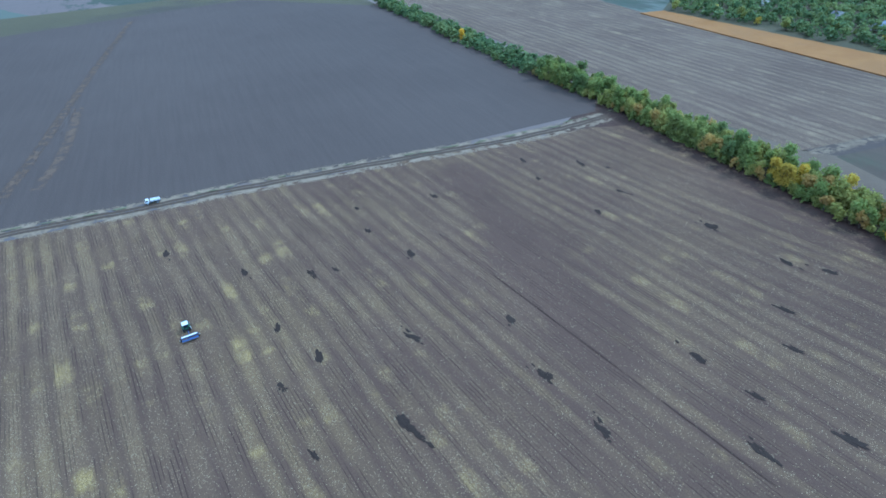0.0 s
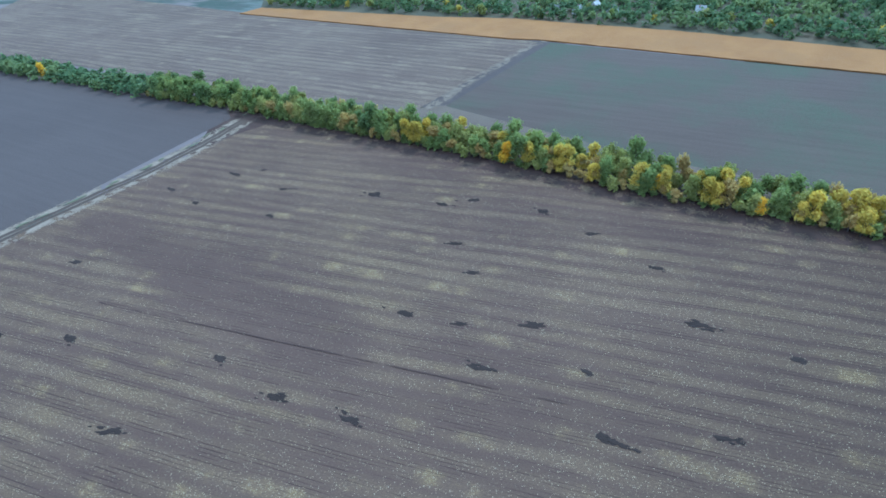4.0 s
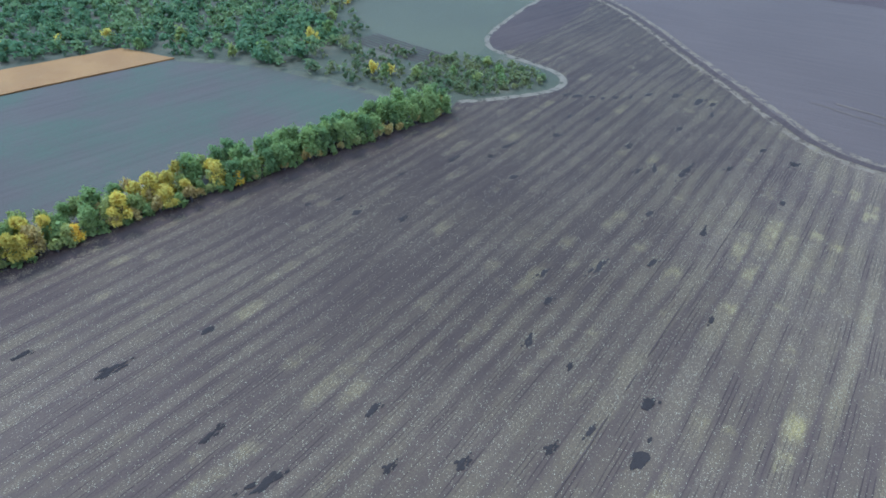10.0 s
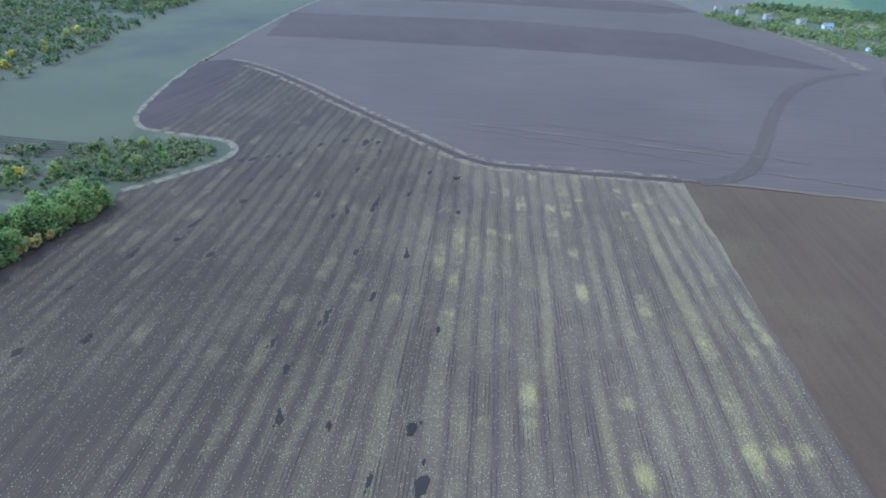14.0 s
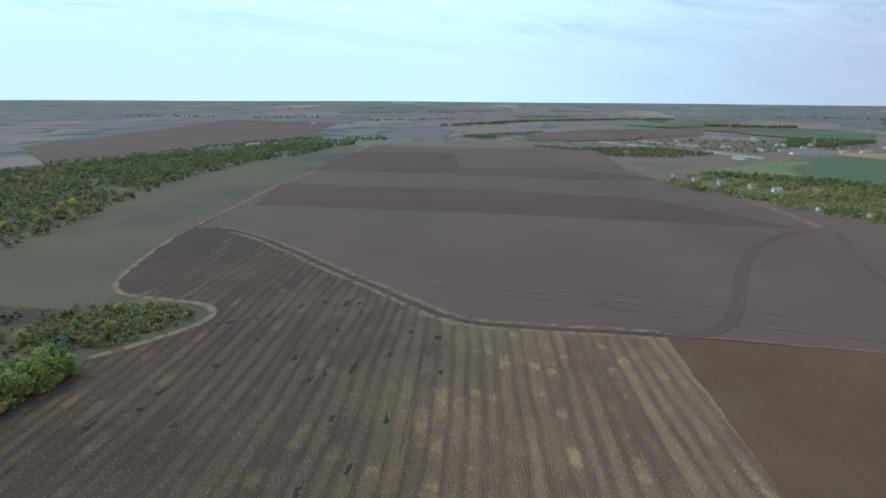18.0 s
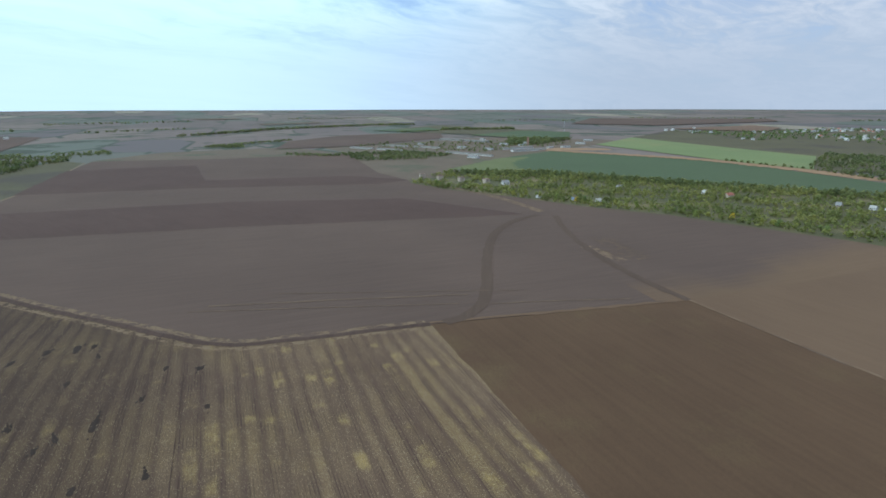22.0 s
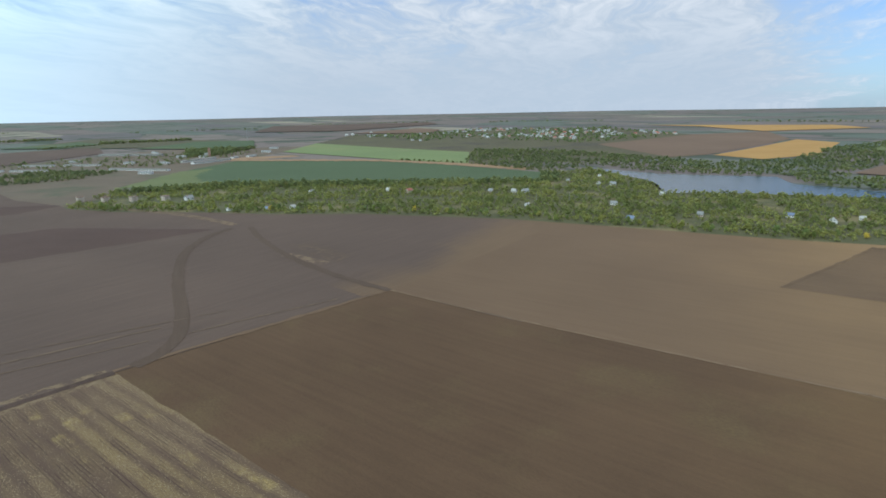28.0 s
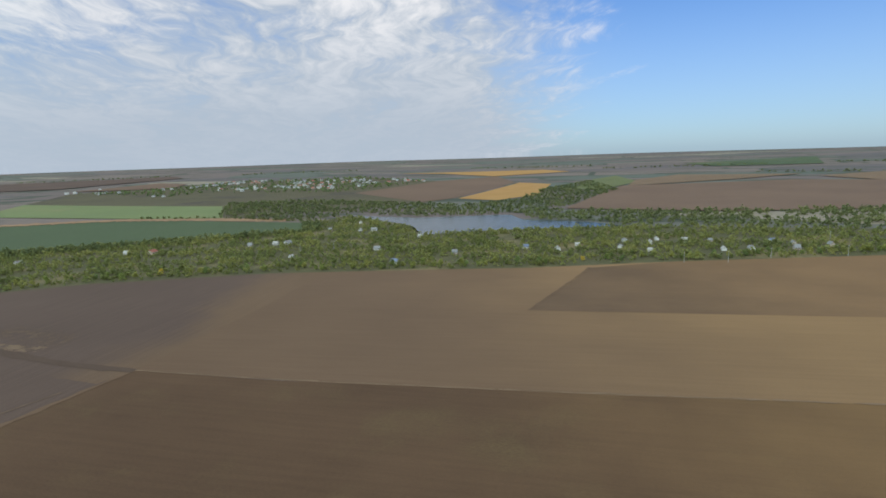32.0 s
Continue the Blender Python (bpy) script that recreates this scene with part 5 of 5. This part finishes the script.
def gable_roof(w, d, h, rise, over=0.45, thick=0.16):
    bm = bmesh.new()
    s = rise / (d / 2)
    line = [(-d / 2 - over, h - s * over), (0, h + rise), (d / 2 + over, h - s * over)]
    prof = [(y, z + 0.03) for y, z in line] + [(y, z + 0.03 + thick) for y, z in reversed(line)]
    a = [bm.verts.new((x, y, z)) for x in (-w / 2 - over, w / 2 + over) for y, z in prof]
    n = len(prof)
    bm.faces.new(list(reversed(a[:n])))
    bm.faces.new(a[n:])
    for i in range(n):
        j = (i + 1) % n
        bm.faces.new((a[i], a[j], a[n + j], a[n + i]))
    bmesh.ops.recalc_face_normals(bm, faces=bm.faces[:])
    return bm


def window(parent, x, y, z, w, h, side, frame=None):
    """A window standing proud of a wall; side is 'x' or 'y' with its sign."""
    t = 0.07 * (1 if side[0] == "+" else -1)
    mid, face, along = (x, y, "x") if side[1] == "y" else (y, x, "y")
    fr = piece("window", panel(bmesh.new(), mid - w / 2, z, mid + w / 2, z + h, mid - w / 2 + 0.1, z + 0.1, mid + w / 2 - 0.1, z + h - 0.1, face, face + t, along), frame or M_WHITE, parent)
    if side[1] == "y":
        boxes("pane", [(x - w / 2 + 0.1, y if t > 0 else y - 0.03, z + 0.1, x + w / 2 - 0.1, y + 0.03 if t > 0 else y, z + h - 0.1)], M_GLASS, fr)
    else:
        boxes("pane", [(x if t > 0 else x - 0.03, y - w / 2 + 0.1, z + 0.1, x + 0.03 if t > 0 else x, y + w / 2 - 0.1, z + h - 0.1)], M_GLASS, fr)


def house(wall, roof, label, w=8.5, d=6.5, h=2.9, rise=2.3, attic=True, rich=True, name="house"):
    root = new(name)
    piece("wall", gable_walls(w, d, h, rise), wall, root)
    r = piece("roof", gable_roof(w, d, h, rise), roof, root)
    boxes("chimney", [(w * 0.2, d * 0.12, h + rise * 0.5, w * 0.2 + 0.6, d * 0.12 + 0.6, h + rise + 0.9)], M_BRICK, r)
    if rich:
        for s in ("-y", "+y"):
            y = -d / 2 if s[0] == "-" else d / 2
            for x in (-w * 0.28, w * 0.3):
                window(root, x, y, 1.0, 1.2, 1.35, s)
        window(root, -w / 2, 0, 1.0, 1.2, 1.3, "-x")
        if attic:
            window(root, -w / 2, 0, h + 0.35, 0.9, 0.9, "-x")
            window(root, w / 2, 0, h + 0.35, 0.9, 0.9, "+x")
        boxes("door", [(-0.45, -d / 2 - 0.05, -0.1, 0.5, -d / 2, 2.05)], M_WOOD, root)
    else:
        window(root, -w * 0.25, -d / 2, 1.0, 1.3, 1.4, "-y")
        window(root, w * 0.25, -d / 2, 1.0, 1.3, 1.4, "-y")
    return tagged(root, label, "house")


def raw_house(label):
    """Two storeys of bare brick with empty window holes, a flat slab on top."""
    root = new("house")
    w, d = 9.0, 9.0
    for z in (-0.3, 3.0):
        for y0, y1 in ((-d / 2, -d / 2 + 0.4), (d / 2 - 0.4, d / 2)):
            piece("wall", panel(bmesh.new(), -w / 2, z, w / 2, z + 3.1 + 0.2 * (z < 0), -1.4, z + 1.0, 1.4, z + 2.5, y0, y1, "x"), M_CLAY, root)
        for x0, x1 in ((-w / 2, -w / 2 + 0.4), (w / 2 - 0.4, w / 2)):
            piece("wall", panel(bmesh.new(), -d / 2 + 0.4, z, d / 2 - 0.4, z + 3.1 + 0.2 * (z < 0), -1.2, z + 1.0, 1.2, z + 2.5, x0, x1, "y"), M_CLAY, root)
    boxes("slab", [(-w / 2 - 0.2, -d / 2 - 0.2, 6.1, w / 2 + 0.2, d / 2 + 0.2, 6.35)], M_CONCRETE, root, "concrete roof slab")
    for b in ((-w / 2, -d / 2, 6.35, w / 2, -d / 2 + 0.3, 7.2), (-w / 2, d / 2 - 0.3, 6.35, w / 2, d / 2, 7.2), (-w / 2, -d / 2 + 0.3, 6.35, -w / 2 + 0.3, d / 2 - 0.3, 7.2), (w / 2 - 0.3, -d / 2 + 0.3, 6.35, w / 2, d / 2 - 0.3, 7.2)):
        boxes("parapet", [b], M_BRICK, root)
    return tagged(root, label, "house")


def shed(label, length, width, tall, wall, roof, bays):
    root = new("farm_shed")
    piece("wall", gable_walls(length, width, tall, width * 0.16), wall, root)
    piece("roof", gable_roof(length, width, tall, width * 0.16, 0.6, 0.2), roof, root)
    for i in range(bays):
        x = -length / 2 + length * (i + 0.5) / bays
        for s in ("-y", "+y"):
            window(root, x, -width / 2 if s[0] == "-" else width / 2, tall * 0.4, length / bays * 0.5, tall * 0.35, s, M_CONCRETE)
    boxes("door", [(-length / 2 - 0.08, -1.8, -0.1, -length / 2, 1.8, tall * 0.85)], M_STEEL, root)
    return tagged(root, label, "farm shed")


def settle(ob, x, y, turn, group="", size=1.0):
    m = Matrix.Translation((x, y, height(x, y) + 0.05)) @ Matrix.Rotation(radians(turn), 4, "Z")
    if ob.name not in used:
        used.add(ob.name)
        ob.matrix_basis = m
        t = ob
    else:
        t = copy_thing(ob, m)
    t.scale = (size, size, size)
    return tagged(t, group=group) if group else t


RAW = raw_house("unfinished two-storey brick house at the field's edge")
for i, (x, y) in enumerate(HOUSE_SPOTS[:4]):
    settle(RAW, x, y, 25 + 4 * i, "unfinished houses at the field's edge", 0.78)
COTTAGES = [house(M_WHITE, M_SLATE, "whitewashed cottage with a grey slate roof among garden trees"), house(M_WHITE, M_TIN, "small white cottage with a bright tin roof", 7, 5.5, 2.7, 2.6),
            house(M_WHITE, M_BLUEROOF, "white cottage with a blue roof", 8, 6, 2.8, 2.4), house(M_CLAY, M_REDROOF, "pale brick house with a red roof", 11, 8, 3.2, 2.6),
            house(M_CLAY, M_SLATE, "brick garden cottage with a steep grey roof", 6, 5, 2.5, 3.0)]
settle(COTTAGES[0], *HOUSE_SPOTS[4], 30, "garden cottages")
pick = [1, 2, 1, 0, 1, 3, 1, 0, 1, 2, 4, 0, 1, 1, 0, 4, 1, 0, 1, 1, 0, 1, 1, 4]
r = random.Random(3)
for (x, y), k in zip(GARDEN_HOUSES, pick):
    settle(COTTAGES[k], x, y, r.choice((20, 35, 110, 125)) + r.uniform(-8, 8), "garden cottages", r.uniform(0.62, 0.85))
for x, y in GARDEN_HOUSES_WEST:
    settle(COTTAGES[r.choice((0, 1, 1, 2, 4))], x, y, r.choice((40, 130)) + r.uniform(-10, 10), "garden cottages", r.uniform(0.6, 0.85))
# houses in the wood to the north-east
for x, y in ((264, 559), (279, 522), (273, 494), (304, 400), (313, 404), (325, 366), (323, 290), (330, 275), (345, 272), (338, 252), (372, 206), (300, 440), (350, 330), (390, 260)):
    settle(COTTAGES[r.choice((0, 1, 1, 2, 3))], x, y, r.choice((20, 110)) + r.uniform(-15, 15), "houses in the wood", r.uniform(0.85, 1.1))

M_TANLANE = soil("tan_dirt", (0.27, 0.165, 0.095), (0.36, 0.23, 0.135), rows=110, streak=0.3, row_gain=0.0, patch=0.05)
field("yard_dirt", [(60, -1215), (20, -1262), (-60, -1262), (-140, -1285), (-120, -1330), (-30, -1330), (60, -1300)], M_TANLANE, "bare tan yard ground beside the sheds", 0.4, wobble=8.0)
LONG = shed("long white farm shed with a pale roof", 78, 8.5, 2.8, M_WHITE, M_OLDROOF, 14)
OLD = shed("long grey farm shed with a slate roof", 70, 10, 2.6, M_CONCRETE, M_OLDROOF, 12)
SHORT = shed("short white farm building", 24, 9, 3.0, M_WHITE, M_SLATE, 5)
for x, y, turn in ((72, -1292, 48), (44, -1240, 43), (183, -1143, 143), (137, -1110, 143), (425, -1246, 153), (348, -1208, 153), (367, -1325, 158), (282, -1290, 158)):
    settle(LONG, x, y, turn, "farm sheds", 0.9 if y > -1200 or x > 200 else 1.2)
for x, y, turn in ((268, -1558, 151), (195, -1518, 151)):
    settle(OLD, x, y, turn, "farm sheds", 1.15)
for x, y, turn in ((141, -1055, 150), (112, -1416, 150), (186, -1595, 120), (-102, -1593, 170), (-76, -1475, 150), (0, -1317, 60), (-36, -1343, 40), (133, -1253, 140), (199, -1292, 150), (314, -1387, 170), (66, -1380, 120)):
    settle(SHORT, x, y, turn, "farm buildings", 0.95)

strip("path", [(20, -1262), (-5, -1254), (-150, -1165), (-300, -1070), (-440, -800)], 34.0, M_TANLANE, "bare tan lane between the green fields", 0.5, ragged=12.0, category="path", seed=31)
woodland("wood", [(40, -1330), (130, -1180), (260, -1180), (470, -1290), (420, -1420), (240, -1500), (60, -1560), (-60, -1480)], 17.0, M_LEAF["darkwood"], "scattered trees among the farm sheds", 77, (4, 9), 0.3, 0.02, 22)
settle(SHORT, 986, -719, 84, "farm buildings", 1.15)
# grain tower and radio mast
tower = new("grain_tower")
boxes("shaft", [(-2.6, -2.6, -0.3, 2.6, 2.6, 17), (-1.8, -1.8, 17, 1.8, 1.8, 20)], M_BRICK, tower)
boxes("lean_to", [(2.6, -3, -0.3, 11, 3, 8)], M_CONCRETE, tower)
tower.matrix_basis = Matrix.Translation((53, -1409, height(53, -1409)))
tagged(tower, "tall brown grain tower beside the farm sheds", "grain tower")
mast = new("radio_mast")
lv, lf = [], []
for k in range(4):
    a = math.pi / 4 + k * math.pi / 2
    limb(lv, lf, (2.2 * math.cos(a), 2.2 * math.sin(a), -0.3), (0.3 * math.cos(a), 0.3 * math.sin(a), 42), 0.22, 0.12, 4)
part("leg_frame", mesh_of("leg_frame", lv, lf, M_STEEL), mast)
for k in range(8):
    z, q = 4 + 4.6 * k, 2.2 - 1.9 * (4 + 4.6 * k) / 42
    boxes("brace", [(-q, -q, z, q, -q + 0.15, z + 0.15), (-q, q - 0.15, z, q, q, z + 0.15), (-q, -q, z, -q + 0.15, q, z + 0.15), (q - 0.15, -q, z, q, q, z + 0.15)], M_STEEL, mast)
mast.matrix_basis = Matrix.Translation((-46, -1965, height(-46, -1965)))
tagged(mast, "tall steel lattice radio mast", "mast")

FARM = house(M_WHITE, M_SLATE, "small white house of the far village", 10, 7, 3.0, 2.6, rich=False)
FARM_B = house(M_WHITE, M_TIN, "small white house with a tin roof in the far village", 9, 7, 3.0, 2.8, rich=False)
FARM_C = house(M_CLAY, M_REDROOF, "small house with a red roof in the far village", 10, 8, 3.0, 2.6, rich=False)
count = 0
while count < 170:
    x, y = r.uniform(-1408, -400), r.uniform(-2200, -1290)
    if inside(x, y, FAR_VILLAGE) and noise.noise((x * 0.004, y * 0.004, 2)) > -0.15:
        settle(r.choice((FARM, FARM, FARM_B, FARM_C)), x, y, r.choice((20, 110)) + r.uniform(-20, 20), "houses of the far village", r.uniform(0.85, 1.2))
        count += 1
for x, y in ((-394, -2084), (-420, -2100), (-513, -2200), (1486, -1331)):
    settle(FARM_B, x, y, r.uniform(0, 180), "far farmsteads", 1.2)


def utility_pole():
    root = new("utility_pole")
    v, f = [], []
    limb(v, f, (0, 0, -0.3), (0, 0, 9.0), 0.2, 0.12, 6)
    part("pole", mesh_of("pole", v, f, M_CONCRETE), root)
    boxes("crossarm", [(-1.1, -0.07, 8.3, 1.1, 0.07, 8.45)], M_WOOD, root)
    for x in (-0.95, 0, 0.95):
        boxes("insulator", [(x - 0.06, -0.06, 8.45, x + 0.06, 0.06, 8.7)], M_WHITE, root)
    return tagged(root, "pale concrete utility pole with one crossarm", "utility pole")


POLE = utility_pole()
for x, y in ((-457, -198), (-478, -171), (-644, -134), (-288, -512), (-319, -499), (-515, -150), (-560, -105)):
    settle(POLE, x, y, 35, "utility poles")


# ---------------------------------------------------------------- machines
M_CAB = plain("white_cab_paint", (0.78, 0.80, 0.82), 0.4, vary=0.12)
M_TANK = plain("white_tank_paint", (0.74, 0.77, 0.78), 0.35, vary=0.15)
M_BLUE = plain("blue_frame_paint", (0.06, 0.10, 0.24), 0.5)
M_GREEN = plain("green_tractor_paint", (0.03, 0.12, 0.06), 0.45)
M_BLACK = plain("black_rubber", (0.025, 0.025, 0.027), 0.85)
M_CHASSIS = plain("dark_chassis", (0.05, 0.05, 0.055), 0.6)


def tube(name, r, length, mat, parent, at, axis="y", segments=20, label="", bevel=0.0):
    bm = bmesh.new()
    bmesh.ops.create_cone(bm, cap_ends=True, segments=segments, radius1=r, radius2=r, depth=length)
    turn = {"x": Matrix.Rotation(math.pi / 2, 4, "Y"), "y": Matrix.Rotation(math.pi / 2, 4, "X"), "z": Matrix.Identity(4)}[axis]
    if bevel:
        bmesh.ops.bevel(bm, geom=[e for e in bm.edges if len(e.link_faces) == 2 and e.calc_face_angle() > 1.0], offset=bevel, segments=2, affect="EDGES")
    bmesh.ops.transform(bm, matrix=Matrix.Translation(at) @ turn, verts=bm.verts[:])
    return piece(name, bm, mat, parent, label)


def wheel(parent, x, y, r, w, rim):
    tyre = tube("wheel", r, w, M_BLACK, parent, (x, y, r), bevel=w * 0.2)
    side = 1 if y > 0 else -1
    tube("rim", r * 0.55, 0.06, rim, tyre, (x, y + side * (w / 2 + 0.02), r))


def tank_truck():
    t = new("tank_truck")
    boxes("chassis", [(-3.2, -0.45, 0.65, 3.1, 0.45, 0.85), (-3.25, -1.1, 0.6, -3.15, 1.1, 0.75)], M_CHASSIS, t, bevel=0.02)
    cab = boxes("cab", [(1.55, -1.15, 0.75, 3.2, 1.15, 1.75), (1.6, -1.08, 1.75, 2.9, 1.08, 2.55)], M_CAB, t, "white truck cab", 0.08)
    boxes("windscreen", [(2.91, -0.95, 1.82, 2.96, 0.95, 2.42)], M_GLASS, cab)
    for y in (-1.1, 1.1):
        boxes("side_window", [(1.9, y - 0.03, 1.82, 2.75, y + 0.03, 2.4)], M_GLASS, cab)
        boxes("headlight", [(3.18, y * 0.75 - 0.15, 0.95, 3.24, y * 0.75 + 0.15, 1.2)], M_GLASS, cab)
    boxes("bumper", [(3.22, -1.15, 0.5, 3.36, 1.15, 0.75)], M_CHASSIS, t, bevel=0.02)
    tank = tube("tank", 0.9, 4.0, M_TANK, t, (-1.1, 0, 1.82), "x", 28, "white cylindrical tank", 0.18)
    for x in (-2.0, 0.1):
        tube("hatch", 0.28, 0.25, M_STEEL, tank, (x, 0, 2.78), "z")
    boxes("walkway", [(-2.9, -0.35, 2.7, 0.7, -0.3, 2.75), (-2.9, 0.3, 2.7, 0.7, 0.35, 2.75)], M_STEEL, tank)
    boxes("tank_band", [(-2.45, -1.03, 0.86, -2.3, 1.03, 1.2), (0.6, -1.03, 0.86, 0.75, 1.03, 1.2)], M_BLUE, t)
    for x, y in ((2.35, -0.98), (2.35, 0.98), (-1.9, -0.92), (-1.9, 0.92)):
        wheel(t, x, y, 0.5, 0.32 if x > 0 else 0.5, M_STEEL)
    t.matrix_basis = pose(-127.4, 214.6, 0.16, 0, 0, 199) @ Matrix.Diagonal((0.92, 0.88, 0.8, 1))
    return tagged(t, "white tank truck parked on the dirt farm road", "truck")


def tractor():
    t = new("tractor")
    boxes("bonnet", [(0.3, -0.5, 1.0, 2.6, 0.5, 1.75)], M_GREEN, t, "green engine bonnet", 0.1)
    boxes("chassis", [(-1.4, -0.4, 0.6, 2.5, 0.4, 1.0)], M_CHASSIS, t, bevel=0.04)
    cab = boxes("cab", [(-1.3, -0.8, 1.0, 0.3, 0.8, 1.4), (-1.3, -0.8, 1.4, -1.2, -0.7, 2.7), (-1.3, 0.7, 1.4, -1.2, 0.8, 2.7), (0.2, -0.8, 1.4, 0.3, -0.7, 2.7), (0.2, 0.7, 1.4, 0.3, 0.8, 2.7)], M_GREEN, t)
    boxes("cab_glass", [(-1.18, -0.75, 1.42, 0.18, 0.75, 2.68)], M_GLASS, cab)
    boxes("cab_roof", [(-1.45, -0.95, 2.7, 0.45, 0.95, 2.9)], M_CAB, cab, "white cab roof", 0.06)
    boxes("grille", [(2.6, -0.4, 1.05, 2.66, 0.4, 1.65)], M_CHASSIS, t)
    tube("exhaust", 0.06, 1.2, M_CHASSIS, t, (1.3, 0.42, 2.3), "z", 8)
    for y in (-1.0, 1.0):
        wheel(t, -0.9, y, 0.92, 0.55, M_CAB)
        wheel(t, 1.9, y * 0.95, 0.6, 0.4, M_CAB)
        boxes("mudguard", [(-1.75, y - 0.32, 1.88, -0.1, y + 0.32, 1.95)], M_GREEN, t, bevel=0.02)
    t.matrix_basis = pose(-85.1, 132.2, 0.1, 0, 0, 118) @ Matrix.Diagonal((0.95, 0.9, 0.95, 1))
    return tagged(t, "green tractor with a white cab roof pulling a seed drill", "tractor")


def seed_drill():
    t = new("seed_drill")
    hopper = boxes("hopper", [(-0.3, -2.2, 0.9, 0.3, 2.2, 1.3)], M_BLUE, t, "blue seed hopper", 0.06)
    boxes("lid", [(-0.3, -2.15, 1.3, 0.26, -0.03, 1.36), (-0.3, 0.03, 1.3, 0.26, 2.15, 1.36)], M_CAB, hopper, "white hopper lid")
    boxes("frame", [(-0.9, -2.3, 0.7, -0.75, 2.3, 0.85), (0.7, -2.3, 0.7, 0.85, 2.3, 0.85), (-0.75, -0.1, 0.7, 3.0, 0.1, 0.85), (-0.75, -2.2, 0.7, 0.7, -2.05, 0.85), (-0.75, 2.05, 0.7, 0.7, 2.2, 0.85)], M_BLUE, t)
    boxes("step", [(-1.5, -2.2, 0.75, -0.95, 2.2, 0.8)], M_BLUE, t)
    for i in range(12):
        y = -2.1 + 4.2 * i / 11
        disc = tube("coulter_disc", 0.22, 0.03, M_STEEL, t, (-0.6, y, 0.2), "y", 14)
        boxes("seed_tube", [(-0.58, y - 0.03, 0.3, -0.5, y + 0.03, 1.0)], M_BLACK, disc)
    for y in (-2.5, 2.5):
        wheel(t, 0, y, 0.55, 0.28, M_CAB)
    t.matrix_basis = pose(-82.6, 127.9, 0.1, 0, 0, 118)
    return tagged(t, "blue and white seed drill towed over the stubble", "seed drill")


tank_truck()
tractor()
seed_drill()

# single garden trees and bushes along the village edge
r = random.Random(12)
FRUIT = [tree_kind(k, 80 + i, 5.2, 2.9, 260, l, "garden_tree", 7, 0.5) for i, (k, l) in enumerate((("green", "leafy green garden tree beside the field"), ("olive", "olive green garden tree in early autumn"), ("dark", "dark green garden tree"), ("yellow", "yellow autumn garden tree")))]
EDGE_OF_GARDENS = [(150, -685), (121, -657), (62, -628), (10, -598), (-26, -574), (-107, -536), (-221, -454), (-284, -387), (-366, -297), (-459, -215), (-580, -94), (-700, 20)]
for x, y in resample(EDGE_OF_GARDENS, 8.0):
    if r.random() < 0.8:
        q = r.uniform(2, 20)
        stand(r.choice((FRUIT[0], FRUIT[0], FRUIT[0], FRUIT[1], FRUIT[1], FRUIT[1], FRUIT[2], FRUIT[2], FRUIT[2], FRUIT[1], FRUIT[0], FRUIT[3])), x - q * 0.6 + r.uniform(-4, 4), y - q * 0.7, r.uniform(0, 6), r.uniform(0.6, 1.15), "garden trees")
# lone trees and bright autumn trees near the scrub
for x, y, k in ((268, -58, 0), (262, -72, 1), (272, -62, 3), (276, -54, 3), (258, -90, 0), (246, -98, 1), (250, -112, 0), (238, -108, 2), (266, -112, 1)):
    stand(FRUIT[k], x, y, r.uniform(0, 6), r.uniform(0.9, 1.25), "trees of the scrub")
# yellowing trees along the edge of the wood
for x, y in resample([(196, 500), (292, 306), (338, 200), (372, 76), (343, 38), (302, -12), (332, -52), (428, -72), (475, -130), (560, -240)], 22.0):
    stand(FRUIT[r.choice((1, 1, 3, 3, 0))], x + r.uniform(2, 26), y + r.uniform(-3, 12), r.uniform(0, 6), r.uniform(1.1, 1.7), "trees at the edge of the wood")
